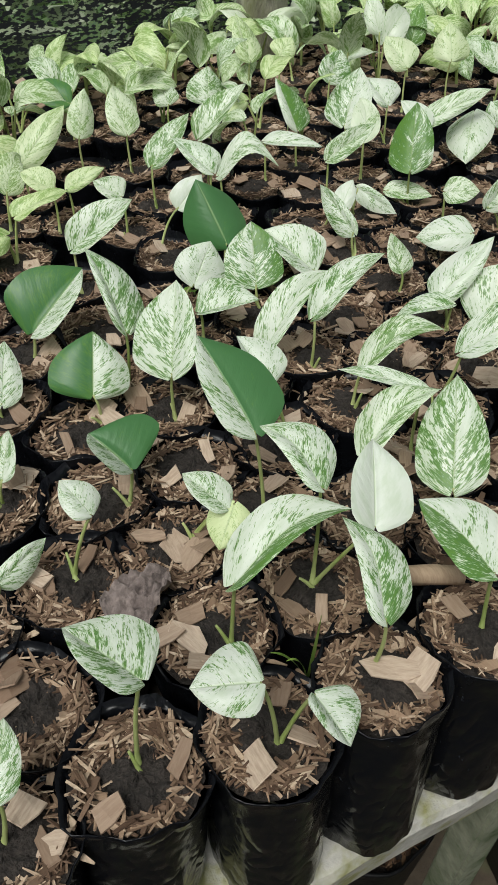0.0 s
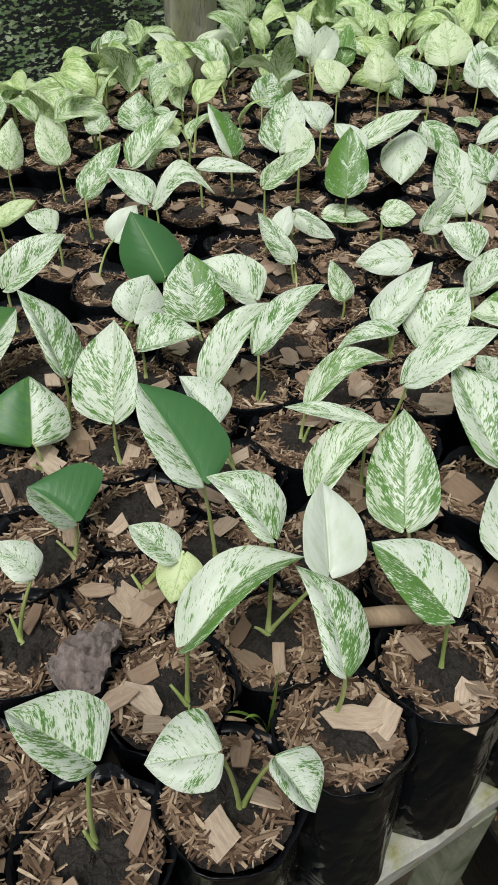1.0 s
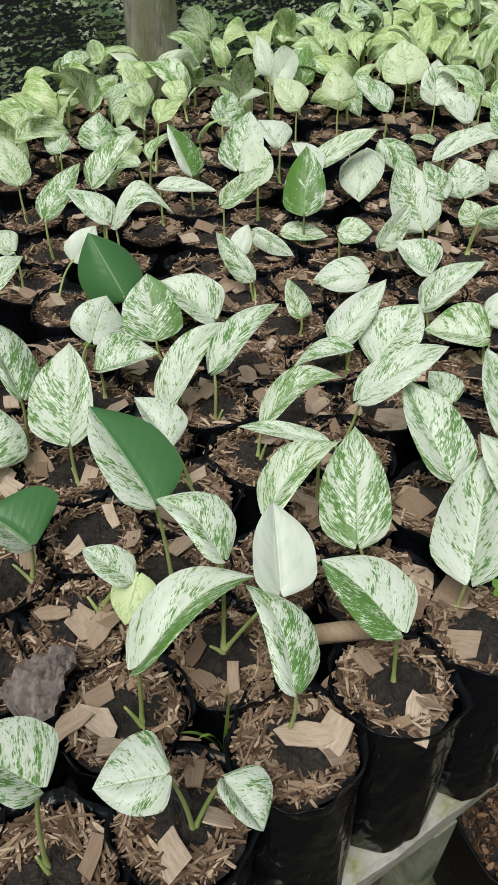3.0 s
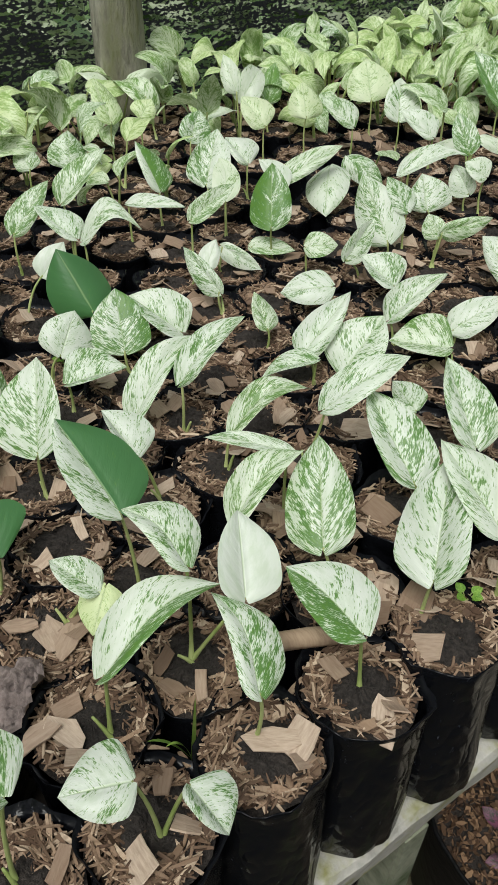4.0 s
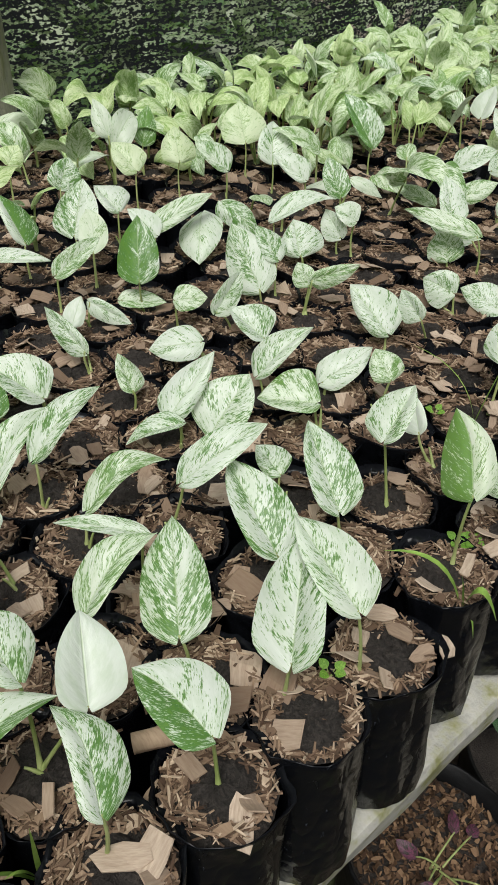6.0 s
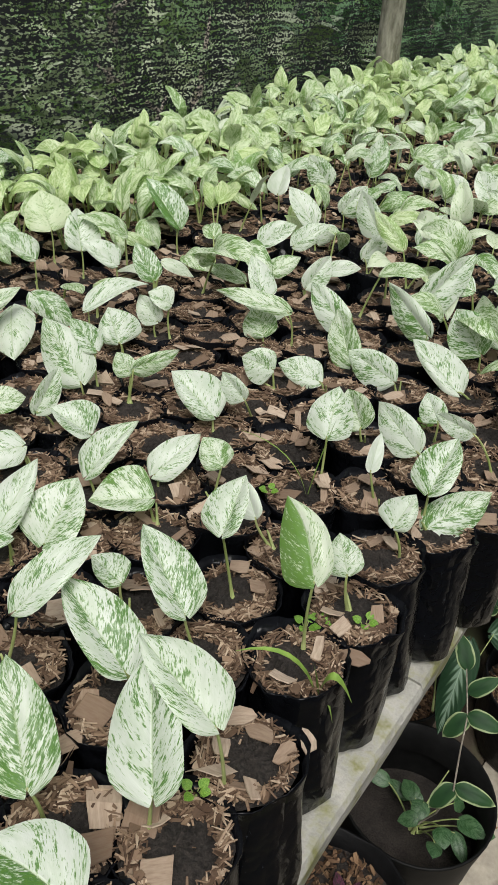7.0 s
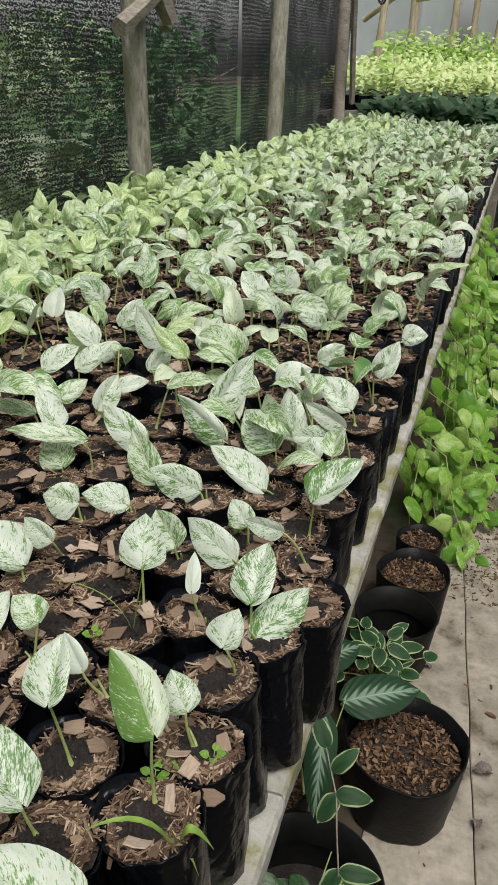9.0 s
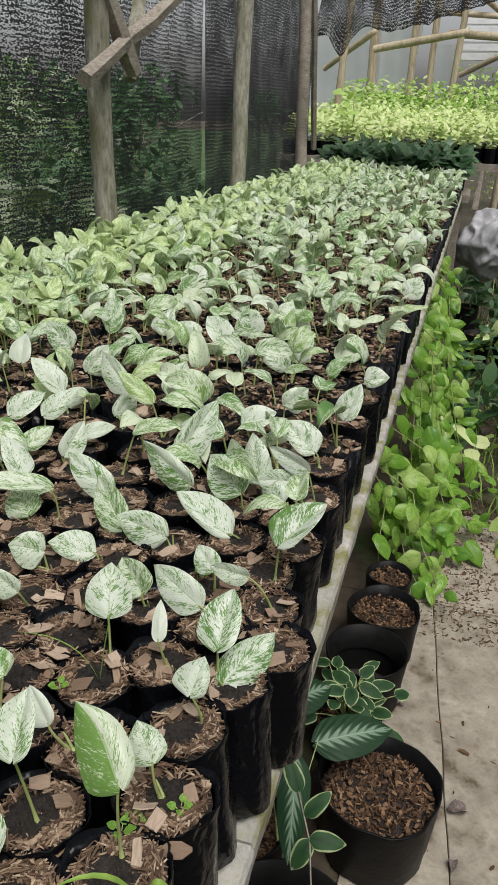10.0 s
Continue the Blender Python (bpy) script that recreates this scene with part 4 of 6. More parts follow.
cutting(-0.091, 0.443, ((-0.094, 0.442, 0.973), (-0.114, 0.475, 1.018), (0.0179, 0.0152, 0.0000), (0.455, 0.455, 0.00), 0.3))
cutting(-0.046, 0.554, ((-0.054, 0.553, 0.969), (-0.098, 0.568, 0.999), (0.0132, 0.0207, 0.0000), (0.455, 0.455, 0.00), 0.3))
cutting(-0.027, 0.446, ((-0.040, 0.444, 0.996), (-0.087, 0.451, 1.015), (0.0113, 0.0070, 0.0000), (0.430, 0.430, 0.00), 0.9))
cutting(-0.047, 0.444, ((-0.051, 0.443, 0.980), (-0.100, 0.432, 0.979), (0.0136, 0.0116, 0.0000), (0.455, 0.455, 0.00), 0.6))
cutting(-0.174, 0.905, ((-0.172, 0.905, 0.956), (-0.225, 0.907, 0.977), (0.0144, 0.0226, 0.0000), (0.455, 0.455, 0.00), 0.5))
cutting(-0.152, 0.914, ((-0.155, 0.913, 0.966), (-0.149, 0.945, 1.014), (0.0266, 0.0165, 0.0000), (0.455, 0.455, 0.00), 0.3))
cutting(-0.272, 1.044, ((-0.276, 1.043, 0.966), (-0.292, 1.064, 1.008), (0.0287, 0.0244, 0.0000), (0.530, 0.430, 0.00), 0.2))
cutting(-0.074, 0.968, ((-0.070, 0.969, 0.960), (-0.089, 0.985, 0.991), (0.0150, 0.0235, 0.0000), (0.495, 0.495, 0.12), 0.3))
cutting(-0.024, 0.829, ((-0.028, 0.829, 0.976), (0.008, 0.837, 0.983), (0.0180, 0.0112, 0.0000), (0.430, 0.430, 0.00), 0.7))
cutting(-0.033, 1.449, ((-0.018, 1.450, 0.974), (0.002, 1.474, 1.018), (0.0263, 0.0224, 0.0000), (0.455, 0.455, 0.00), 0.4))
cutting(-0.051, 2.028, ((-0.056, 2.028, 0.987), (-0.065, 2.053, 1.045), (0.0207, 0.0324, 0.0000), (0.430, 0.430, 0.00), 0.3))
cutting(-0.544, -0.003, ((-0.549, 0.000, 0.985), (-0.574, 0.030, 1.028), (0.0216, 0.0195, 0.0000), (0.500, 0.420, 0.00), 0.3))
cutting(-0.426, -0.005, ((-0.431, -0.002, 0.985), (-0.463, 0.020, 1.030), (0.0188, 0.0172, 0.0000), (0.620, 0.550, 0.00), 0.2))
cutting(-0.558, -0.049, ((-0.563, -0.047, 0.985), (-0.604, -0.050, 1.022), (0.0085, 0.0192, 0.0000), (0.420, 0.580, 0.00), 0.4))
cutting(-0.582, -0.143, ((-0.588, -0.141, 0.985), (-0.593, -0.088, 1.025), (0.0185, 0.0070, 0.0000), (0.500, 0.500, 0.08), 0.4))
cutting(-0.480, -0.059, ((-0.485, -0.056, 0.985), (-0.480, -0.010, 1.011), (0.0103, 0.0079, 0.0000), (0.500, 0.500, 0.10), 0.6))
cutting(-0.492, -0.164, ((-0.498, -0.161, 0.985), (-0.474, -0.114, 0.994), (0.0113, 0.0094, -0.0218), (0.460, 0.460, 0.05), 1))
cutting(-0.543, -0.092, ((-0.548, -0.090, 0.985), (-0.515, -0.045, 0.983), (0.0107, 0.0033, 0.0000), (0.440, 0.440, 0.00), 0.6))
cutting(-0.504, -0.166, ((-0.509, -0.164, 0.985), (-0.546, -0.185, 1.006), (0.0064, 0.0171, 0.0000), (0.460, 0.460, 0.00), 0.4))
cutting(-0.661, 0.048, ((-0.666, 0.051, 0.985), (-0.680, 0.072, 1.012), (0.0146, 0.0185, 0.0000), (0.520, 0.520, 0.00), 0.3))
cutting(-0.569, 0.065, ((-0.574, 0.068, 0.985), (-0.603, 0.058, 1.006), (0.0078, 0.0206, 0.0000), (0.420, 0.420, 0.00), 0.4))
cutting(-0.510, 0.067, ((-0.514, 0.071, 0.985), (-0.498, 0.136, 1.013), (0.0123, 0.0079, 0.0000), (0.470, 0.470, 0.10), 0.7))
cutting(-0.496, 0.063, ((-0.501, 0.066, 0.985), (-0.532, 0.053, 1.005), (0.0065, 0.0138, 0.0000), (0.400, 0.400, 0.00), 0.4))
cutting(-0.512, 0.133, ((-0.517, 0.137, 0.985), (-0.472, 0.098, 0.954), (0.0205, 0.0218, 0.0000), (0.430, 0.430, 0.05), 0.9))
cutting(-0.382, 0.124, ((-0.386, 0.128, 0.985), (-0.415, 0.124, 1.010), (0.0102, 0.0143, 0.0000), (0.500, 0.500, 0.00), 0.3))
cutting(-0.598, 0.237, ((-0.603, 0.241, 0.985), (-0.642, 0.223, 1.010), (0.0087, 0.0204, 0.0000), (0.480, 0.480, 0.05), 0.5))
cutting(-0.585, 0.300, ((-0.590, 0.304, 0.985), (-0.616, 0.326, 1.024), (0.0156, 0.0229, 0.0000), (0.460, 0.460, 0.00), 0.3))
cutting(-0.519, 0.292, ((-0.523, 0.296, 0.985), (-0.561, 0.277, 1.008), (0.0069, 0.0173, 0.0000), (0.440, 0.440, 0.00), 0.5))
cutting(-0.460, 0.289, ((-0.463, 0.294, 0.985), (-0.494, 0.300, 1.019), (0.0123, 0.0142, 0.0000), (0.530, 0.530, 0.00), 0.3))
cutting(-0.452, 0.181, ((-0.456, 0.185, 0.985), (-0.429, 0.250, 1.002), (0.0143, 0.0053, -0.0053), (0.440, 0.440, 0.00), 0.8))
cutting(-0.681, -0.138, ((-0.687, -0.136, 0.985), (-0.707, -0.139, 1.003), (0.0116, 0.0134, 0.0000), (0.460, 0.460, 0.10), 0.3))
cutting(-0.666, -0.099, ((-0.671, -0.097, 0.985), (-0.693, -0.085, 1.014), (0.0203, 0.0203, 0.0000), (0.500, 0.500, 0.05), 0.3))
cutting(-0.742, -0.012, ((-0.748, -0.009, 0.995), (-0.788, -0.008, 1.034), (0.0129, 0.0178, 0.0000), (0.500, 0.500, 0.50), 0.4))
cutting(-0.635, 0.133, ((-0.640, 0.136, 0.995), (-0.673, 0.126, 1.020), (0.0128, 0.0197, 0.0000), (0.440, 0.440, 0.45), 0.4))
cutting(-0.634, 0.194, ((-0.638, 0.197, 0.995), (-0.664, 0.208, 1.026), (0.0183, 0.0203, 0.0000), (0.440, 0.440, 0.50), 0.3))
cutting(-0.735, 0.209, ((-0.740, 0.213, 0.985), (-0.762, 0.238, 1.023), (0.0121, 0.0143, 0.0000), (0.580, 0.580, 0.10), 0.3))
cutting(-0.557, 0.450, ((-0.561, 0.455, 0.985), (-0.617, 0.453, 1.037), (0.0109, 0.0241, 0.0000), (0.600, 0.500, 0.00), 0.4))
cutting(-0.641, 0.303, ((-0.646, 0.307, 0.995), (-0.678, 0.320, 1.034), (0.0258, 0.0279, 0.0000), (0.450, 0.450, 0.45), 0.3))
cutting(-0.399, 0.251, ((-0.403, 0.256, 0.985), (-0.424, 0.243, 0.997), (0.0089, 0.0151, 0.0000), (0.440, 0.440, 0.05), 0.5))
cutting(-0.737, 0.024, ((-0.742, 0.027, 0.995), (-0.747, 0.046, 1.012), (0.0151, 0.0126, 0.0000), (0.470, 0.470, 0.60), 0.4))
cutting(-0.602, -0.313, ((-0.608, -0.313, 0.985), (-0.625, -0.261, 1.024), (0.0147, 0.0131, 0.0000), (0.470, 0.470, 0.50), 0.5))
cutting(-0.642, -0.248, ((-0.648, -0.246, 0.985), (-0.675, -0.227, 1.019), (0.0123, 0.0123, 0.0000), (0.470, 0.470, 0.30), 0.3))
cutting(-0.530, -0.291, ((-0.536, -0.290, 0.985), (-0.534, -0.255, 0.998), (0.0099, 0.0055, 0.0000), (0.470, 0.470, 0.60), 0.6))
cutting(-0.537, -0.304, ((-0.543, -0.303, 0.985), (-0.564, -0.323, 0.996), (0.0074, 0.0129, 0.0000), (0.470, 0.470, 0.60), 0.6))
cutting(-0.495, -0.254, ((-0.501, -0.253, 0.985), (-0.519, -0.271, 0.995), (0.0068, 0.0146, 0.0000), (0.460, 0.460, 0.10), 0.5))
cutting(-0.427, -0.316, ((-0.432, -0.315, 0.985), (-0.436, -0.262, 1.012), (0.0167, 0.0070, 0.0000), (0.470, 0.470, 0.05), 0.6))
cutting(-0.627, -0.203, ((-0.633, -0.202, 0.985), (-0.668, -0.199, 1.020), (0.0141, 0.0147, 0.0000), (0.480, 0.480, 0.30), 0.3))
cutting(-0.543, -0.208, ((-0.549, -0.206, 0.985), (-0.564, -0.161, 1.019), (0.0136, 0.0089, 0.0000), (0.520, 0.520, 0.05), 0.5))
cutting(-0.510, -0.166, ((-0.516, -0.164, 0.985), (-0.546, -0.182, 1.006), (0.0082, 0.0154, 0.0000), (0.460, 0.460, 0.00), 0.4))
cutting(-0.736, -0.232, ((-0.742, -0.231, 0.985), (-0.773, -0.267, 0.999), (0.0104, 0.0171, 0.0000), (0.900, 0.900, 0.00), 0.3))



# the other bags stand in uneven ranks
def free(x, y, gap=0.047):
    return all((x - a) ** 2 + (y - b) ** 2 > gap * gap for a, b in bag_spots)


def leaf_look(q, x):
    """Tone of a random cutting: those at the back of the bench are older, fuller and yellower."""
    old = min(1.0, max(0.0, (-x - 0.54) / 0.14))
    g = q.choice((0.42, 0.46, 0.48, 0.50, 0.52, 0.54))
    tone = [g, g, q.uniform(0.02, 0.30)]
    if q.random() < 0.012:
        tone[q.choice((0, 1))] = 0.95
    if q.random() < 0.8 * old + 0.05:
        tone = [0.49, 0.49, q.uniform(0.3, 0.75)]
    return tuple(tone), old


VARIANTS = []
for k in range(26):
    q = random.Random(300 + k)
    shape = dict(length=1.0, width=q.uniform(0.40, 0.60), curl=q.choice((0.7, 1.0, 1.4, 1.8, 2.2)), fold=q.uniform(0.2, 0.95), droop=q.uniform(0.0, 0.7), wave=q.uniform(0.01, 0.04), twist=q.uniform(-0.8, 0.8), bow=q.uniform(-0.08, 0.08), point=q.uniform(0.7, 1.0))
    VARIANTS.append(shape)


def random_leaves(q, old, y):
    """Stalk end, direction, length of each leaf of a random cutting, from the middle of its bag."""
    made = []
    for k in range(1 if q.random() > 0.35 + 0.65 * old else (q.choice((3, 4, 4)) if y > 0.3 else q.choice((2, 2, 3))) if old > 0.4 else 2):
        az = q.uniform(0, 6.3)
        h = q.uniform(0.028, 0.060) + old * q.uniform(-0.006, 0.004 + 0.030 * min(1.0, max(0.0, (y - 0.3) / 0.7)))
        lean = q.uniform(0.0, 0.02)
        at = Vector((lean * math.cos(az), lean * math.sin(az), 0.109 + h))
        el = q.choice((-0.7, -0.4, -0.2, 0.0, 0.2, 0.5, 0.9)) + q.uniform(-0.2, 0.2)
        length = q.uniform(0.042, 0.064)
        way = Vector((math.cos(az) * math.cos(el), math.sin(az) * math.cos(el), math.sin(el)))
        face = Vector((0, 0, 1)) - 0.8 * Vector((math.cos(az), math.sin(az), 0)) * max(0.0, el) + Vector((q.uniform(-0.2, 0.7), q.uniform(-0.7, 0.1), 0))
        made.append((at, at + way * length, face, length))
    return made


LEAF_SHARED = {}


def shared_leaf(q, tone):
    key = (q.randrange(len(VARIANTS)), tuple(round(v, 1) for v in tone))
    if key not in LEAF_SHARED:
        LEAF_SHARED[key] = leaf_mesh("leaf", MARBLE, **VARIANTS[key[0]], seed=key[0] / 26, tone=key[1], nu=4)
    return LEAF_SHARED[key]


# where all the bags stand: those noted above, leafless ones between them, and uneven ranks beyond
NEAR_Y = 0.62
bag_spots.extend(bag_home(x, y) for x, y, _ in CUTTINGS)
bag_spots.append((-0.012, 0.193))
for j in range(60):
    for i in range(26):
        x, y = -0.075 - 0.014 * i, -0.50 + 0.014 * j
        if free(x, y, 0.050):
            bag_spots.append((x, y))
leafless = len(bag_spots)
PITCH_X, PITCH_Y = 0.0585, 0.0580
far_spots = []
for j in range(int((FAR_END + 0.55) / PITCH_Y)):
    for i in range(16):
        y = -0.53 + PITCH_Y * j + Q.uniform(-0.006, 0.006) + (0.02 if i % 2 else 0)
        x = (-0.034 if y > 0.3 else -0.024 if y > 0.1 else -0.030) - PITCH_X * i + Q.uniform(-0.005, 0.005)
        if free(x, y):
            if y < NEAR_Y and len(bag_spots) < 330:
                bag_spots.append((x, y))
            else:
                far_spots.append((x, y))
bag_spots = settle(bag_spots, 0.0605)
for k, (x, y) in enumerate(bag_spots[:leafless]):
    if k < len(CUTTINGS):
        build_cutting(x, y, CUTTINGS[k][2])
    else:
        potted(x, y, "leafless", 3)
far_bag, far_soil, far_mulch, far_stem, far_leaf = Heap(), Heap(), Heap(), Heap(), Heap()
far_grain = [(sliver(random.Random(k), 0.012, 0.005, 0.001)) for k in range(6)]
for n, (x, y) in enumerate(bag_spots[leafless:] + far_spots):
    q = random.Random(int(1e5 * abs(x * 7 + y)))
    tone, old = leaf_look(q, x)
    leaves = random_leaves(q, old, y)
    if n < len(bag_spots) - leafless:
        top = potted(x, y, "leafless" if x > -0.075 and y < 0.12 else "yellow-green" if tone[2] > 0.3 else "marbled green and white", 3)
        if x > -0.075 and y < 0.12:
            leaves = []
        for at, tip, face, length in leaves:
            pts, rad = stalk((0, 0, 0.1085), at, (0, 0, 0.006))
            child("stem", tube("stem", pts, rad, STEM, 6), top)
            child("leaf", shared_leaf(q, tone), top, aim(at, tip, face) @ Matrix.Diagonal((length, length, length, 1)))
        continue
    o = Matrix.Translation((x, y, BENCH)) @ pose(0, 0, 0, 0, 0, q.uniform(0, 360))
    seg = 12
    ring = lambda r, z: [(r * math.cos(6.2832 * k / seg), r * math.sin(6.2832 * k / seg), z + 0.001 * math.sin(2.1 * k + 40 * x)) for k in range(seg)]
    v = ring(0.0285, 0.001) + ring(0.0300, 0.05) + ring(0.0330, 0.1135) + ring(0.0297, 0.106)
    far_bag.add(v, [(i * seg + k, i * seg + (k + 1) % seg, (i + 1) * seg + (k + 1) % seg, (i + 1) * seg + k) for i in range(3) for k in range(seg)], o)
    far_soil.add(ring(0.0296, 0.1075) + [(0, 0, 0.1105)], [(k, (k + 1) % seg, seg) for k in range(seg)], o)
    for k in range(34 if y < 2.0 else 16):
        a, r = q.uniform(0, 6.3), q.uniform(0.012, 0.030)
        far_mulch.add(*far_grain[k % 6], o @ pose(r * math.cos(a), r * math.sin(a), 0.1115 + 0.003 * q.random(), q.gauss(0, 18), q.gauss(0, 18), q.uniform(0, 360)))
    base = Vector((x, y, BENCH))
    for at, tip, face, length in leaves:
        pts, rad = stalk((0, 0, 0.1085), at, (0, 0, 0.006), n=4)
        far_stem.add(*tube_data(pts, rad, 4, False), Matrix.Translation(base))
        k = q.randrange(len(VARIANTS))
        v, f, uv, tn = leaf_data(**VARIANTS[k], seed=q.random(), tone=tone, nu=3 if y < 2 else 2, rows=None if y < 2 else (0, 0.15, 0.4, 0.7, 0.9, 1.0))
        far_leaf.add(v, f, Matrix.Translation(base) @ aim(at, tip, face) @ Matrix.Diagonal((length, length, length, 1)), uv, tn)
rest = thing("massed_cuttings", pose(0, 0, 0), "dense ranks of marbled pothos cuttings in black bags", "potted plants", "", "stuff")
child("bags", far_bag.made("bags", FILM, True), rest)["kind"] = "stuff"
child("soil", far_soil.made("soil", SOIL, True), rest)["kind"] = "stuff"
child("mulch", far_mulch.made("mulch", CHIP), rest)["kind"] = "stuff"
child("stems", far_stem.made("stems", STEM, True), rest)["kind"] = "stuff"
child("leaves", far_leaf.made("leaves", MARBLE, True), rest)["kind"] = "stuff"

q = random.Random(77)
loose = Heap()
centres = np.array(bag_spots)
for _ in range(5000):
    x, y = q.uniform(-0.50, -0.02), q.uniform(-0.50, 0.62)
    away = np.sort(np.hypot(centres[:, 0] - x, centres[:, 1] - y))
    if away[0] < 0.0295 or away[0] > 0.0345 or away[1] > 0.040:
        continue
    loose.add(*sliver(q, q.uniform(0.006, 0.018), q.uniform(0.0010, 0.0042), 0.0007), pose(x, y, BENCH + 0.1115 - 0.5 * (away[0] - 0.0295) + q.uniform(-0.002, 0.002), q.gauss(0, 24), q.gauss(0, 24), q.uniform(0, 360)))
tagged(new("spilt_mulch", loose.made("spilt_mulch", CHIP)), "brown wood shavings spilt between the bags", "mulch", "", "stuff")

# ---- shade net, posts and what lies behind ----
def net_mesh(name, x_at, y0, y1, z0, z1, material, ny=60, nz=14, seed=1):
    """A hanging net with soft folds, between two heights along y."""
    v, f = [], []
    for i in range(ny + 1):
        for k in range(nz + 1):
            y, z = y0 + (y1 - y0) * i / ny, z0 + (z1 - z0) * k / nz
            x = x_at + 0.03 * noise.noise((y * 1.7, z * 0.6, seed)) + 0.016 * noise.noise((y * 7, z * 1.5, seed + 4)) + 0.012 * abs(noise.noise((y * 13 + z * 3, z * 2.5, seed + 8)))
            v.append((x, y, z))
    for i in range(ny):
        for k in range(nz):
            a = i * (nz + 1) + k
            f.append((a, a + nz + 1, a + nz + 2, a + 1))
    return with_uv(mesh(name, v, f, material, True), 1, 2)


def with_uv(me, a, b):
    lay = me.uv_layers.new(name="UVMap")
    co = np.array([tuple(v.co) for v in me.vertices])[[i for p in me.polygons for i in p.vertices]]
    lay.data.foreach_set("uv", np.ascontiguousarray(co[:, [a, b]], np.float32).ravel())
    return me


tagged(new("shade_net", net_mesh("shade_net", -1.07, -1.6, 2.99, 0.5, 2.9, NET, 150, 24)), "black woven shade net hung behind the bench", "shade net", "", "structure")
tagged(new("shade_net", net_mesh("shade_net", -1.062, 3.00, 5.15, 0.5, 2.0, NET_DENSE, 110, 24, 7)), "doubled black shade net at the bench's far end", "shade net", "", "structure")


def post(name, x, y, r, top, material, seed, label, lean=(0, 0), knots=0.0):
    pts, rad = rough_pole((x, y, 0), (x + lean[0], y + lean[1], top), r, seed, knots, 14)
    return tagged(new(name, tube(name, pts, rad, material, 14)), label, "post")


post("post", -0.915, 0.092, 0.033, 2.7, POST, 1, "round grey lichened post behind the bench")
post("post", -0.95, 1.80, 0.034, 2.6, POST, 2, "round grey-green lichened post behind the bench")
post("post", -0.96, 3.10, 0.034, 2.6, POST, 3, "slim grey lichened post behind the bench", (0.0, 0.18), 0.02)
post("post", -0.97, 4.62, 0.036, 2.6, OLDWOOD, 4, "dark timber post at the bench's end", (-0.06, 0.0))


def strut(name, p0, p1, w, material, label, seed):
    """A split timber: square in section, uneven along its length."""
    q = random.Random(seed)
    pts = [Vector(p0).lerp(Vector(p1), i / 7) + Vector((q.uniform(-1, 1), q.uniform(-1, 1), q.uniform(-1, 1))) * w * 0.10 for i in range(8)]
    me = mesh(name, *tube_data(pts, [w * (1 + q.uniform(-0.12, 0.12)) for _ in pts], 5), material)
    return tagged(new(name, me), label, "timber")


strut("timber", (-0.905, 1.62, 1.41), (-0.905, 2.60, 1.80), 0.024, OLDWOOD, "split grey timber nailed across a post", 5)
strut("timber", (-0.91, 1.94, 1.44), (-0.93, 1.70, 1.75), 0.026, OLDWOOD, "dark slanting timber on a post", 6)
strut("timber", (-0.94, 1.98, 1.42), (-0.97, 2.18, 1.78), 0.022, POST, "pale slanting timber on a post", 7)
strut("timber", (-0.90, 4.32, 1.95), (-0.92, 4.66, 1.12), 0.018, OLDWOOD, "thin dark slat leaning on the end post", 8)


def leaf_heap(count, seed, spread, size, tones, lean=0.0, rows=(0, 0.35, 0.75, 1.0), nu=1):
    """Many small leaves inside a lumpy crown."""
    q = random.Random(seed)
    h = Heap()
    lumps = [(Vector((q.gauss(0, spread[0] * 0.5), q.gauss(0, spread[1] * 0.5), q.gauss(0, spread[2] * 0.5))), q.uniform(0.25, 0.5)) for _ in range(11)]
    for _ in range(count):
        c, r = q.choice(lumps)
        d = Vector((q.gauss(0, 1), q.gauss(0, 1), q.gauss(0, 1))).normalized()
        p = c + Vector((d.x * spread[0], d.y * spread[1], d.z * spread[2])) * r * q.uniform(0.6, 1.0)
        way = (d + Vector((q.uniform(-1, 1), q.uniform(-1, 1), q.uniform(-1.3, 0.5)))).normalized()
        s = size * q.uniform(0.6, 1.3)
        v, f, uv, tn = leaf_data(1.0, q.uniform(0.35, 0.6), 0.5, 0.2, 0.1, 0.0, q.random(), q.choice(tones), nu, rows=rows)
        h.add(v, f, aim(p, p + way, d + Vector((0, 0, 0.6))) @ Matrix.Diagonal((s, s, s, 1)), uv, tn)
    return h


def shrub(name, x, y, z, spread, size, count, seed, material, tones, label, category="shrub"):
    """A bush or small tree: tapered trunk and limbs, and a crown of many leaves."""
    q = random.Random(seed)
    top = thing(name, pose(x, y, 0), label, category)
    pts = [Vector((0, 0, -0.02)), Vector((q.uniform(-0.1, 0.1), q.uniform(-0.1, 0.1), z * 0.5)), Vector((0, 0, z))]
    child("trunk", tube("trunk", pts, [0.05, 0.04, 0.02], OLDWOOD, 8), top)
    for _ in range(4):
        d = Vector((q.gauss(0, 1) * spread[0], q.gauss(0, 1) * spread[1], abs(q.gauss(0, 1)) * spread[2])) * 0.35
        child("limb", tube("limb", [Vector((0, 0, z * 0.6)), Vector((0, 0, z * 0.8)) + d * 0.5, Vector((0, 0, z)) + d], [0.025, 0.016, 0.006], OLDWOOD, 6), top)
    child("crown", leaf_heap(count, seed, spread, size, tones).made("crown", material, True), top, pose(0, 0, z))["kind"] = "stuff"
    return top


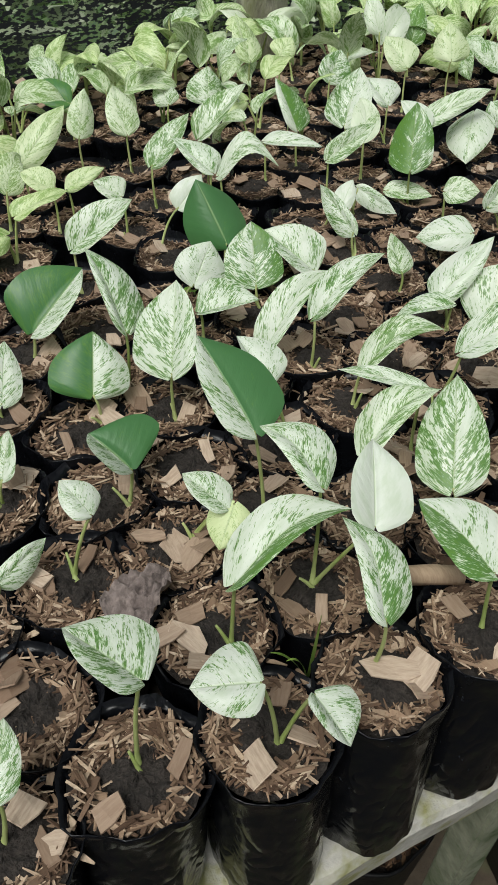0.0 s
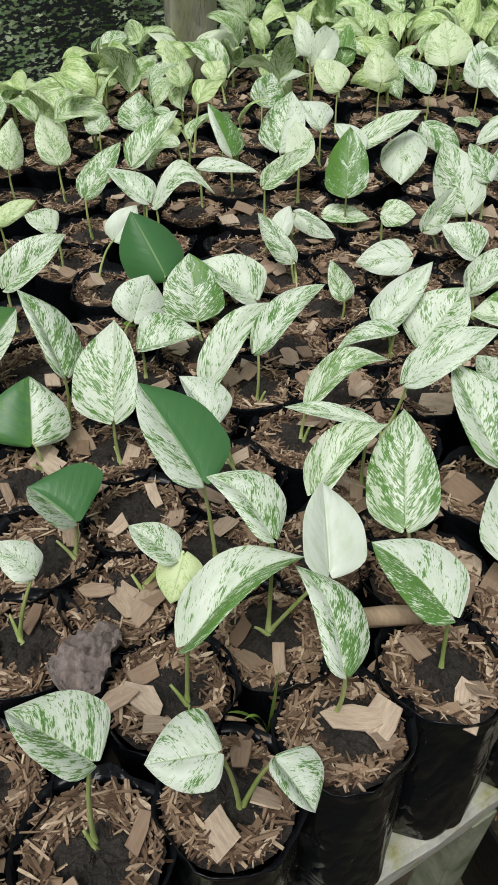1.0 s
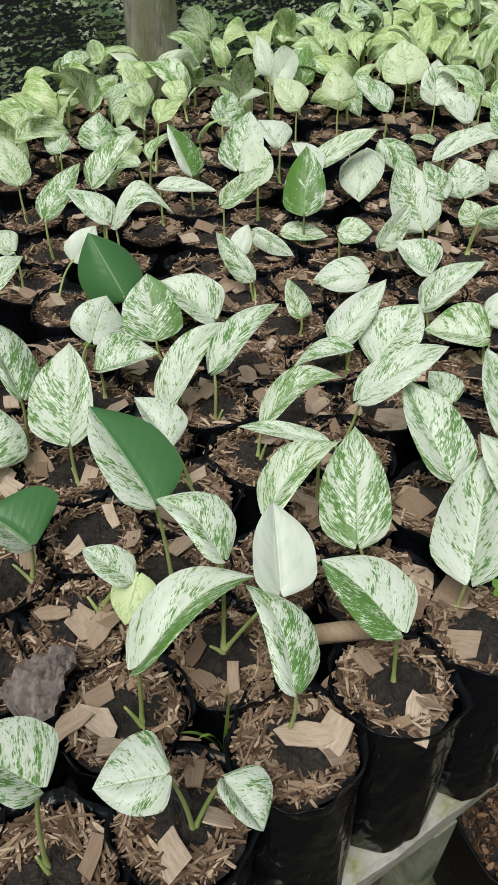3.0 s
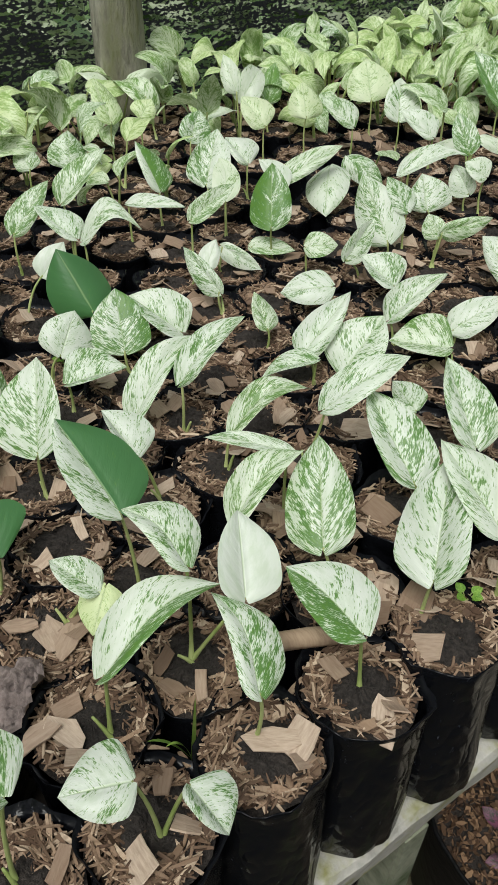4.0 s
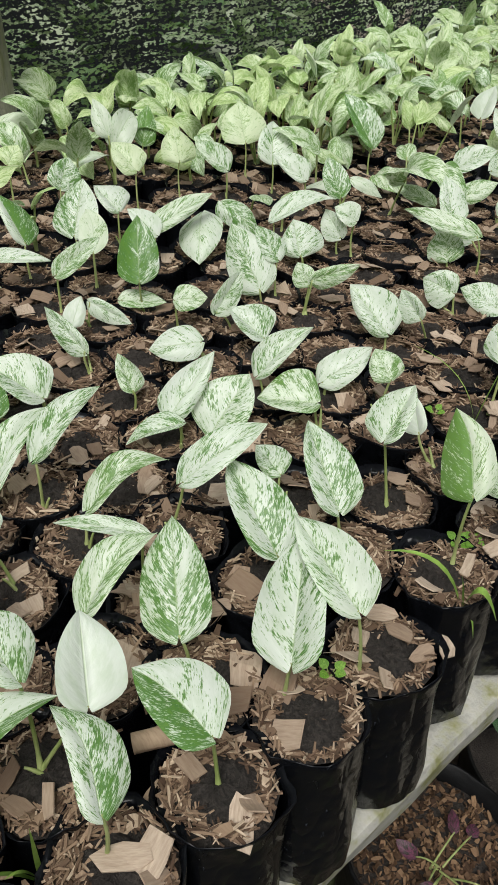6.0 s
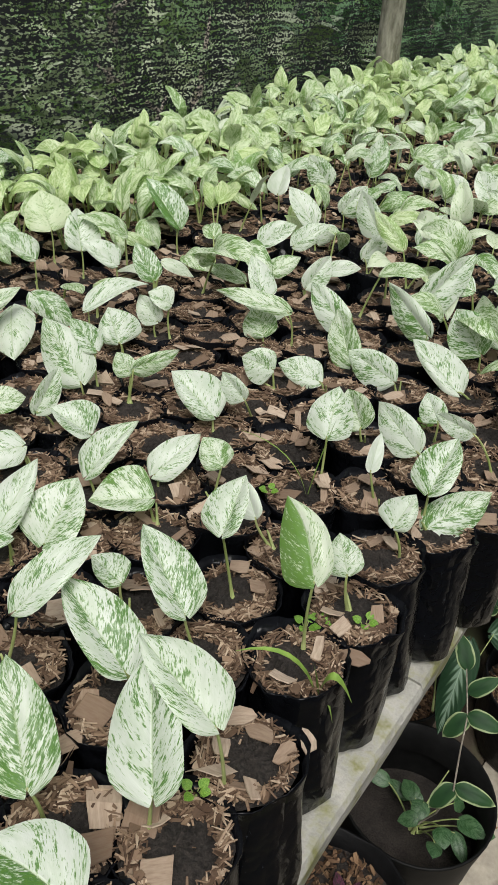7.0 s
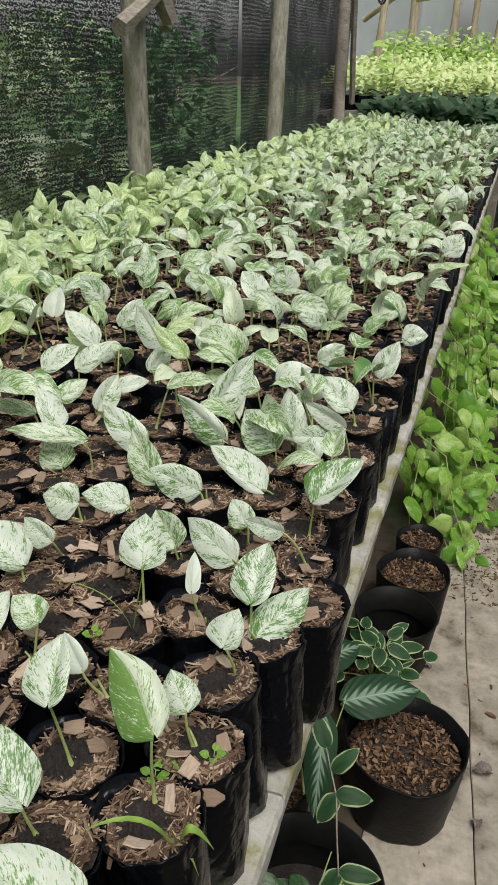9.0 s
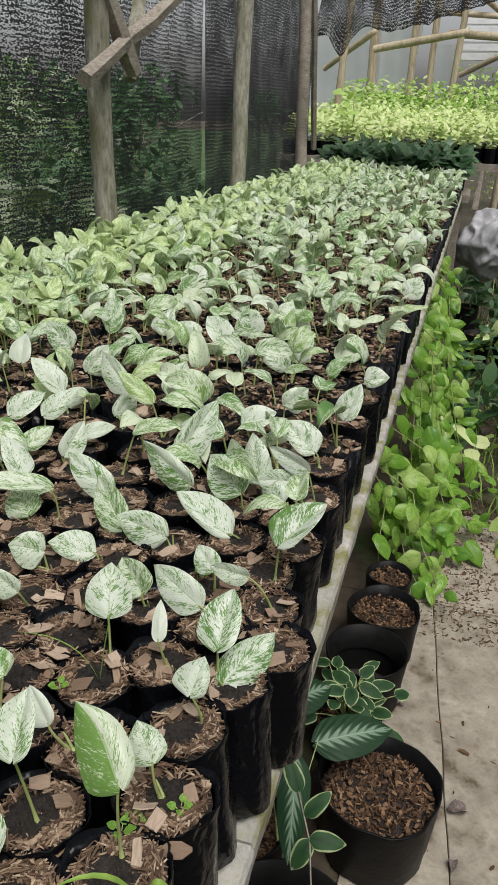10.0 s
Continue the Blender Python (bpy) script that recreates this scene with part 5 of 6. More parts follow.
LIME = ((0.2, 0.2, 0.3), (0.4, 0.4, 0.1), (0.5, 0.5, 0.0), (0.3, 0.3, 0.9))
DEEP = ((0.5, 0.5, 0.0), (0.8, 0.8, 0.0), (0.3, 0.3, 0.0))
for k, (x, y, z, a, b, c, lime) in enumerate((
    (-2.0, -0.6, 0.5, 0.7, 0.9, 0.45, 0), (-2.3, 0.7, 0.55, 0.7, 0.9, 0.45, 1), (-2.1, 1.9, 0.5, 0.7, 0.9, 0.45, 1),
    (-2.6, 3.0, 0.6, 0.8, 1.0, 0.5, 1), (-2.3, 4.4, 0.6, 0.7, 1.0, 0.45, 0), (-4.2, 1.2, 1.15, 1.2, 1.8, 0.8, 1),
    (-4.6, 4.4, 1.15, 1.3, 2.0, 0.75, 1), (-4.6, -1.8, 1.3, 1.3, 1.8, 0.9, 1), (-5.6, 7.6, 1.2, 1.5, 2.2, 0.8, 1), (-4.9, 11.0, 1.2, 1.5, 2.2, 0.8, 0))):
    shrub("shrub", x, y, z, (a, b, c), 0.13 if x > -3 else 0.17, 900 if x > -3 else 1500, 500 + k, HEDGE if lime or k == 0 else DARK, DEEP, "%s bush beyond the shade net" % ("green" if lime else "dark green"))


solid("turf", box(-40, -40, -0.02, -1.35, 40, 0.012), TURF, "rough green turf beyond the shade net", "turf", "structure")


# ---- the far benches and the sheeting ----
def far_bench(name, x0, x1, y0, y1, z, label):
    top = thing(name, pose(0, 0, 0), label, "bench")
    part("top", box(x0, y0, z - 0.05, x1, y1, z), OLDWOOD, top)
    for x in (x0 + 0.08, x1 - 0.08):
        for y in (y0 + 0.08, y1 - 0.08):
            part("leg", box(x - 0.035, y - 0.035, 0, x + 0.035, y + 0.035, z - 0.05), OLDWOOD, top)
    return top


far_bench("bench", -1.55, 0.62, 6.12, 9.2, 1.0, "far bench crowded with yellow-green plants")
far_bench("bench", -1.0, 0.05, 5.42, 5.95, 0.83, "low bench of dark green plants")


def bed(name, x0, x1, y0, y1, z, rise, step, size, material, tones, label, seed, bag=0.10):
    """A bed of bagged plants: bags in ranks, leaves thick above them; rise: how much higher the far plants stand."""
    q = random.Random(seed)
    bags, leaves = Heap(), Heap()
    seg = 8
    y = y0
    while y < y1:
        x = x0
        while x < x1:
            px, py = x + q.uniform(-0.01, 0.01), y + q.uniform(-0.01, 0.01)
            ring = lambda r, h: [(px + r * math.cos(0.785 * k), py + r * math.sin(0.785 * k), z + h) for k in range(seg)]
            bags.add(ring(step * 0.45, 0.001) + ring(step * 0.48, bag), [(k, (k + 1) % seg, seg + (k + 1) % seg, seg + k) for k in range(seg)] + [tuple(range(seg, 2 * seg))])
            lift = rise * (y - y0) / (y1 - y0)
            for _ in range(19):
                az, el = q.uniform(0, 6.3), q.uniform(-0.6, 0.9)
                at = Vector((px + q.uniform(-0.04, 0.04), py + q.uniform(-0.04, 0.04), z + bag + q.uniform(0.02, 0.15) + lift * q.uniform(0.5, 1.1)))
                way = Vector((math.cos(az) * math.cos(el), math.sin(az) * math.cos(el), math.sin(el)))
                s = size * q.uniform(0.7, 1.3)
                v, f, uv, tn = leaf_data(1.0, 0.55, 0.8, 0.2, 0.2, 0.0, q.random(), q.choice(tones), 1, rows=(0, 0.15, 0.45, 0.8, 1.0))
                leaves.add(v, f, aim(at, at + way, (0.1, -0.5, 1)) @ Matrix.Diagonal((s, s, s, 1)), uv, tn)
            x += step
        y += step
    top = thing(name, pose(0, 0, 0), label, "plants", "", "stuff")
    child("bags", bags.made("bags", FILM, False), top)["kind"] = "stuff"
    child("leaves", leaves.made("leaves", material, True), top)["kind"] = "stuff"


PALE_LIME = ((0.1, 0.1, 0.7), (0.2, 0.2, 0.9), (0.3, 0.3, 0.5), (0.1, 0.1, 1.0))
bed("yellow_plants", -1.45, 0.58, 6.2, 7.3, 1.0, 0.14, 0.10, 0.050, BRIGHT, PALE_LIME, "massed pale yellow-green potted plants on the far bench", 71, 0.11)
bed("yellow_plants", -1.45, 0.58, 7.35, 9.1, 1.0, 0.42, 0.12, 0.058, BRIGHT, LIME, "massed lime green potted plants on the far bench", 72, 0.11)
bed("dark_plants", -0.95, 0.02, 5.48, 5.9, 0.83, 0.05, 0.09, 0.10, DARK, DEEP, "massed dark green potted plants behind the cuttings", 73, 0.09)
sprout = thing("sapling", pose(-0.98, 6.35, 1.1), "slender lime green sapling above the far bench", "plant")
child("stem", tube("stem", [(0, 0, 0), (0.03, 0, 0.2), (0.0, 0, 0.42)], [0.008, 0.006, 0.003], STEM, 6), sprout)
for k in range(9):
    q = random.Random(740 + k)
    at = Vector((q.uniform(-0.12, 0.14), q.uniform(-0.05, 0.05), 0.12 + 0.035 * k))
    me = leaf_mesh("leaf", BRIGHT, length=0.10, width=0.055, curl=0.6, seed=q.random(), tone=(0.4, 0.4, 0.2), nu=2)
    child("leaf", me, sprout, aim(at, at + Vector((q.uniform(-1, 1), -0.3, q.uniform(-0.6, 0.5))), (0, -0.5, 1)))


def hanging_sheet(name, x0, x1, y, z0, z1, material, label, category, seed, notch=0.0):
    """Loose sheeting with folds, its lower or side edge ragged."""
    v, f, nx, nz = [], [], 24, 12
    for i in range(nx + 1):
        for k in range(nz + 1):
            x, z = x0 + (x1 - x0) * i / nx, z0 + (z1 - z0) * k / nz
            x += notch * (0.5 - abs(k / nz - 0.5)) * (i / nx)
            v.append((x, y + 0.06 * noise.noise((x * 3, z * 0.8, seed)) + 0.03 * noise.noise((x * 9, z * 2, seed)), z + (0.05 * noise.noise((x * 4, 0, seed)) if k == nz else 0)))
    for i in range(nx):
        for k in range(nz):
            a = i * (nz + 1) + k
            f.append((a, a + nz + 1, a + nz + 2, a + 1))
    return tagged(new(name, with_uv(mesh(name, v, f, material, True), 0, 2)), label, category, "", "structure" if category == "shade net" else "")


hanging_sheet("plastic_sheet", -2.15, -1.20, 9.75, 0.0, 2.35, SHEET, "milky white plastic sheeting hung on poles", "plastic sheet", 1)
hanging_sheet("plastic_sheet", -1.22, -0.75, 9.65, 0.0, 2.30, SHEET, "milky white plastic sheeting hung on poles", "plastic sheet", 2, -0.25)
hanging_sheet("plastic_sheet", -0.62, -0.36, 9.6, 0.0, 2.05, SHEET, "torn strip of white plastic sheeting", "plastic sheet", 3)
for k, (x, y, lean, r, mat) in enumerate(((-1.48, 7.9, 0.22, 0.035, POLE), (-1.30, 9.4, 0.05, 0.05, POLE), (-0.86, 9.4, 0.06, 0.04, POLE), (-0.62, 9.3, 0.04, 0.035, POLE), (-0.42, 9.2, 0.16, 0.035, POLE), (0.3, 9.6, 0.1, 0.04, POLE))):
    post("pole", x, y, r, 2.9, mat, 60 + k, "weathered bamboo pole of the far shelter", (lean, 0), 0.05)


def beam(p0, p1, r, seed, label="weathered bamboo rail of the far shelter"):
    pts, rad = rough_pole(p0, p1, r, seed, 0.05, 9)
    return tagged(new("rail", tube("rail", pts, rad, POLE, 8)), label, "rail")


beam((-1.15, 8.6, 1.93), (-0.2, 8.4, 2.08), 0.035, 80)
beam((-1.75, 9.0, 1.75), (-1.15, 8.6, 2.1), 0.03, 81)
beam((-0.45, 9.4, 2.15), (0.9, 9.2, 2.05), 0.04, 82)
beam((-0.3, 9.9, 1.75), (0.8, 9.2, 2.25), 0.03, 83)
beam((-0.5, 9.1, 2.32), (1.1, 10.5, 2.36), 0.03, 84)
beam((-0.2, 9.0, 2.5), (0.6, 11.5, 2.2), 0.03, 85)
for k in range(5):
    roof = box(-0.35, 10.6 + 0.12 * k, 1.95 + 0.11 * k, 1.6, 10.66 + 0.12 * k, 2.03 + 0.11 * k, 0.004)
    solid("roof_sheet", roof, TIN, "pale corrugated roofing strip over the far shelter", "roof sheet")
for k, (x, y, z, a, b, c) in enumerate(((0.1, 12.2, 1.2, 1.0, 0.8, 1.1), (1.6, 11.5, 1.5, 1.0, 1.0, 1.4), (-1.6, 13.5, 0.8, 1.3, 0.8, 0.7), (0.62, 7.6, 1.9, 0.3, 0.4, 0.5))):
    shrub("shrub", x, y, z, (a, b, c), 0.10, 800, 540 + k, BRIGHT if k % 2 == 0 else DARK, LIME if k % 2 == 0 else DEEP, "leafy green bush beyond the far shelter")


def draped_net(name, label, seed):
    """Roof net sagging between poles, with a gathered point that hangs."""
    v, f, nx, ny = [], [], 70, 22
    for i in range(nx + 1):
        for k in range(ny + 1):
            a, b = i / nx, k / ny
            x, y = -0.98 + 1.35 * a, 4.7 + 0.55 * b
            edge = 1.71 + 0.27 * a + 0.03 * math.sin(9 * a) - 0.13 * math.exp(-((a - 0.13) / 0.045) ** 2) - 0.05 * math.exp(-((a - 0.33) / 0.06) ** 2)
            z = edge + 0.62 * b ** 0.9 + 0.05 * noise.noise((x * 5, y * 4, seed)) + 0.035 * abs(noise.noise((x * 14, y * 9, seed)))
            v.append((x, y, z))
    for i in range(nx):
        for k in range(ny):
            a = i * (ny + 1) + k
            f.append((a, a + ny + 1, a + ny + 2, a + 1))
    return tagged(new(name, with_uv(mesh(name, v, f, NET_ROOF, True), 0, 1)), label, "shade net", "", "structure")


# Two unseen nets, added only to keep side light off the bags.
tagged(new("shade_net", net_mesh("shade_net", 1.75, -2.4, 4.2, 0.0, 2.6, NET_DENSE, 40, 12, 9)), "unseen black net added across the path to cut side light", "shade net", "", "structure")
hanging_sheet("shade_net", -1.2, 1.8, -2.2, 0.0, 2.6, NET_DENSE, "unseen black net added at the near end to cut light", "shade net", 12)
draped_net("shade_net", "black shade net sagging from the roof poles", 3)

# ---- the path beside the bench ----
paving = thing("pavement", pose(0, 0, 0), "worn concrete path strewn with litter", "path", "", "structure")


def slab(near, far, y0, y1, stone, label=""):
    """A cast slab between two side lines, each given as its x at y = 0 and its slope, with worn, uneven sides."""
    n = max(2, int((y1 - y0) / 0.06))
    wander = lambda x, y: 0.004 * noise.noise((3.0 * x, 7.0 * y, 0.5)) + 0.0015 * noise.noise((3.0 * x, 40.0 * y, 1.5))
    v = []
    for i in range(n + 1):
        y = y0 + (y1 - y0) * i / n
        a, c = near[0] + near[1] * y, far[0] + far[1] * y
        a, c = a + wander(round(a + 0.0988 * y * bool(near[1]), 1), y) + 0.0012, c + wander(round(c + 0.0988 * y * bool(far[1]), 1), y) - 0.0012
        v += [(a, y, -0.06), (c, y, -0.06), (c, y, 0.0085), (c - 0.002, y, 0.010), (a + 0.002, y, 0.010), (a, y, 0.0085)]
    f = [(i * 6 + k, i * 6 + (k + 1) % 6, i * 6 + 6 + (k + 1) % 6, i * 6 + 6 + k) for i in range(n) for k in range(6)]
    f += [(5, 4, 3, 2, 1, 0), tuple(n * 6 + k for k in range(6))]
    child("slab", mesh("slab", v, f, stone), paving, None, label)


EDGE, JOINT, CRACK, SIDE = (-0.55, 0.0), (0.0295, 0.0), (0.3127, -0.0988), (1.70, 0.0)
for y0, y1 in ((-2.2, 0.299), (0.301, 1.659), (1.661, 2.25)):
    # The near slabs turn earth-dark in place of shade over the path.
    shade_dark = y1 < 0.3
    # Dark earth strip under the bench edge, its tone also serving as shade.
    slab(EDGE, JOINT, y0, y1, EARTH, "dark earth, also standing in for shade")
    slab(JOINT, CRACK, y0, y1, EARTH if shade_dark else PAVING, "dark earth, also standing in for shade" if shade_dark else "")
    slab(CRACK, SIDE, y0, y1, EARTH if shade_dark else PAVING, "dark earth, also standing in for shade" if shade_dark else "")


def planter(x, y, r, h, fill, label, material=GROWBAG, wall=0.004, folds=0.03, seed=1, flare=0.03, husks=True):
    """A round planter or grow bag on the floor, hollow, filled to just below the rim."""
    q = random.Random(seed)
    top = thing("planter", pose(x, y, 0.010), label, "planter")
    seg = 44
    prof = ((0.0, 0.90), (0.01, 0.94), (h * 0.5, 0.98), (h * 0.97, 1.0 + flare), (h, 1.0 + flare), (h, 1.0 + flare - wall / r), (h * 0.55, 0.97 - wall / r))
    v = []
    p1, p2 = q.uniform(0, 6), q.uniform(0, 6)
    for z, k in prof:
        for s in range(seg):
            a = 2 * math.pi * s / seg
            w = 1 + folds * math.sin(3 * a + p1) + folds * 0.7 * math.sin(5 * a + p2 + 4 * z) + folds * 0.4 * math.sin(11 * a + 20 * z)
            v.append((r * k * w * math.cos(a), r * k * w * math.sin(a), z + (folds * 0.12 * math.sin(2 * a + p2) if z >= h * 0.97 else 0)))
    f = [(i * seg + s, i * seg + (s + 1) % seg, (i + 1) * seg + (s + 1) % seg, (i + 1) * seg + s) for i in range(len(prof) - 1) for s in range(seg)]
    f.append(tuple(range(seg))[::-1])
    child("body", mesh("body", v, f, material, True), top)
    level = h * fill
    ring = [(r * 0.95 * math.cos(2 * math.pi * s / seg), r * 0.95 * math.sin(2 * math.pi * s / seg), level - 0.006) for s in range(seg)]
    child("soil", mesh("soil", ring + [(0, 0, level)], [(s, (s + 1) % seg, seg) for s in range(seg)], SOIL, True), top)
    if not husks:
        return top
    heap = Heap()
    for _ in range(int(26000 * r * r * 3.1)):
        a, d = q.uniform(0, 6.3), r * 0.9 * math.sqrt(q.random())
        heap.add(*sliver(q, q.uniform(0.005, 0.018), q.uniform(0.0020, 0.0085), 0.0008), pose(d * math.cos(a), d * math.sin(a), level + q.uniform(-0.003, 0.008), q.gauss(0, 38), q.gauss(0, 38), q.uniform(0, 360)))
    child("litter", heap.made("litter", LITTER), top, None, "dry brown husk litter")["kind"] = "stuff"
    return top


planter(0.080, 0.800, 0.118, 0.16, 0.80, "large black grow bag of brown husks on the path", seed=2)
planter(-0.035, 0.465, 0.125, 0.15, 0.18, "round black pot beside the bench's foot", PLASTIC, folds=0.0, seed=3, flare=0.05, husks=False)
planter(0.000, 1.200, 0.095, 0.15, 0.12, "empty round black plastic basin", PLASTIC, folds=0.0, seed=4, flare=0.06, husks=False)
planter(0.020, 1.402, 0.094, 0.14, 0.78, "black grow bag of dark soil behind the basin", seed=5)
planter(0.015, 1.565, 0.064, 0.14, 0.85, "small black grow bag of brown husks", seed=6)
planter(-0.045, 0.165, 0.120, 0.24, 0.86, "tall black grow bag of brown husks under the bench", seed=7)
planter(-0.015, 1.01, 0.075, 0.11, 0.8, "black pot of cream-edged foliage", PLASTIC, folds=0.0, seed=8, flare=0.05)
planter(-0.16, 0.66, 0.085, 0.13, 0.8, "black pot of feathered foliage under the bench", PLASTIC, folds=0.0, seed=9, flare=0.05)
planter(-0.22, -0.10, 0.11, 0.2, 0.85, "black grow bag of brown husks under the bench", seed=10)


def foliage(name, x, y, z, label, material, leaves, category="plant"):
    """A small leafy plant on arching stalks. leaves: stalk end and tip of each blade, from the foot, and its width."""
    top = thing(name, pose(x, y, z), label, category)
    for k, (at, tip, width) in enumerate(leaves):
        at, tip = Vector(at), Vector(tip)
        child("stem", tube("stem", *stalk((0.01 * math.cos(k), 0.01 * math.sin(k), 0), at, (0, 0, 0.02), 0.0018, 0.0010), STEM, 6), top)
        me = leaf_mesh("leaf", material, length=(tip - at).length, width=width, curl=0.5, fold=0.1, droop=0.15, wave=0.01, seed=0.13 * k % 1, tone=(0.5, 0.5, 0.0), nu=5)
        child("leaf", me, top, aim(at, tip, (0.15, -0.5, 1)))
    return top


foliage("calathea", -0.075, 0.655, 0.12, "calathea with dark leaves feathered in silver", FEATHER, (
    ((0.03, 0.13, 0.13), (0.165, 0.21, 0.13), 0.085), ((0.015, -0.01, 0.22), (0.03, -0.11, 0.09), 0.055),
    ((-0.05, 0.19, 0.15), (0.03, 0.27, 0.15), 0.075), ((-0.06, 0.05, 0.20), (-0.12, 0.10, 0.22), 0.07)))
q = random.Random(91)
sprigs = []
for k in range(36):
    a, d = q.uniform(0, 6.3), q.uniform(0.01, 0.10)
    at = Vector((d * math.cos(a), d * math.sin(a), q.uniform(0.03, 0.12)))
    sprigs.append((at, at + Vector((math.cos(a) + q.uniform(-0.7, 0.7), math.sin(a) + q.uniform(-0.7, 0.7), q.uniform(-0.5, 0.4))).normalized() * q.uniform(0.038, 0.058), q.uniform(0.024, 0.034)))
foliage("hoya", -0.01, 1.005, 0.10, "bushy plant with small cream-edged leaves", MARGIN, sprigs)
sprigs = []
for k in range(13):
    a, d = q.uniform(0, 6.3), q.uniform(0.02, 0.10)
    at = Vector((d * math.cos(a) + 0.01, d * math.sin(a) * 1.2 + 0.02, q.uniform(0.02, 0.10)))
    sprigs.append((at, at + Vector((math.cos(a) + q.uniform(-0.7, 0.7), math.sin(a) + q.uniform(-0.7, 0.7), q.uniform(-0.6, 0.3))).normalized() * q.uniform(0.034, 0.055), q.uniform(0.022, 0.032)))
foliage("hoya", -0.02, 0.475, 0.04, "dark green seedlings in a deep pot", DARK, sprigs)
sprigs = []
for k in range(8):
    a, d = q.uniform(0, 6.3), q.uniform(0.02, 0.08)
    at = Vector((d * math.cos(a) + 0.03, d * math.sin(a), q.uniform(0.015, 0.05)))
    sprigs.append((at, at + Vector((math.cos(a), math.sin(a), q.uniform(-0.3, 0.4))).normalized() * q.uniform(0.022, 0.035), q.uniform(0.014, 0.02)))
foliage("purple_plant", -0.03, 0.155, 0.21, "low plant with purple and green leaves", PURPLE, sprigs)

trail = thing("trailing_hoya", pose(0, 0, 0.07), "trailing stem with dark cream-edged leaves in pairs", "plant")
run = [(-0.02, 0.46, 0.0), (0.012, 0.40, 0.16), (0.025, 0.385, 0.255), (0.012, 0.41, 0.31), (0.002, 0.44, 0.345), (-0.03, 0.50, 0.37)]
child("stem", tube("stem", [Vector(p) for p in run], [0.0016, 0.0015, 0.0014, 0.0013, 0.0012, 0.0009], OLDWOOD, 6), trail, None, "thin grey-brown stem")
for k, (at, tip, width) in enumerate((((0.022, 0.388, 0.258), (0.004, 0.365, 0.215), 0.034), ((0.028, 0.388, 0.262), (0.083, 0.40, 0.255), 0.032), ((0.0, 0.44, 0.345), (-0.018, 0.418, 0.305), 0.034), ((0.004, 0.442, 0.348), (0.053, 0.452, 0.343), 0.034), ((-0.028, 0.50, 0.37), (-0.06, 0.53, 0.40), 0.034), ((-0.01, 0.47, 0.36), (0.02, 0.50, 0.385), 0.03))):
    me = leaf_mesh("leaf", MARGIN, length=(Vector(tip) - Vector(at)).length, width=width * 0.8, curl=0.6, fold=0.35, droop=0.3, wave=0.02, seed=0.17 * k, tone=(0.5, 0.5, 0.0), nu=5)
    child("leaf", me, trail, aim(at, tip, (0.25, -0.6, 1)))


# ---- vine beside the bench, weeds and litter ----
vine = thing("vine", pose(0, 0, 0), "lime green heart-leaved vine trailing from under the bench", "vine")
VINE_LEAVES = [leaf_mesh("leaf", BRIGHT, length=1.0, width=0.50 + 0.03 * k, curl=0.5 + 0.12 * k, fold=0.2, droop=0.3, wave=0.02, seed=0.11 * k, tone=((0.52, 0.52, 0.0), (0.62, 0.62, 0.0), (0.5, 0.5, 0.05), (0.85, 0.85, 0.0), (0.58, 0.58, 0.0), (0.45, 0.45, 0.25))[k], nu=4) for k in range(6)]
q = random.Random(33)
for k in range(46):
    y = 1.78 + 2.4 * (k / 45) ** 1.25 + q.uniform(-0.05, 0.05)
    out = q.uniform(-0.06, 0.24 if y < 2.6 else 0.14)
    z0 = q.uniform(0.4, 0.78) if y > 2.15 else q.uniform(0.14, 0.45)
    pts = [Vector((-0.10 + 0.02 * q.random(), y, z0)), Vector((-0.01 + out * 0.4, y - 0.02, z0 * 0.8)), Vector((out * 0.7, y - 0.05, z0 * 0.4)), Vector((out + 0.04, y - 0.12, 0.03))]
    child("stem", tube("stem", pts, [0.0022, 0.0022, 0.0018, 0.0012], STEM, 5), vine)
    count = 11 if y < 2.7 else 7
    for i in range(count):
        f = (i + q.random()) / count * 2.999
        a = pts[int(f)].lerp(pts[int(f) + 1], f % 1)
        at = a + Vector((q.uniform(-0.02, 0.05), q.uniform(-0.06, 0.06), q.uniform(0.0, 0.04)))
        at.z = max(at.z, 0.06)
        way = Vector((q.uniform(-0.3, 0.9), q.uniform(-0.9, 0.6), q.uniform(-1.2, 0.2))).normalized()
        s = q.uniform(0.045, 0.095)
        tip = at + way * s
        tip.z = max(tip.z, 0.025)
        face = Vector((q.uniform(0.0, 0.9), q.uniform(-1.0, -0.2), q.uniform(0.1, 0.9)))
        child("leaf", q.choice(VINE_LEAVES), vine, aim(at, tip, face) @ Matrix.Diagonal((s, s, s, 1)))


creeper = thing("ground_vine", pose(0, 0, 0), "lime green vine sprawling over the path's edge", "vine")
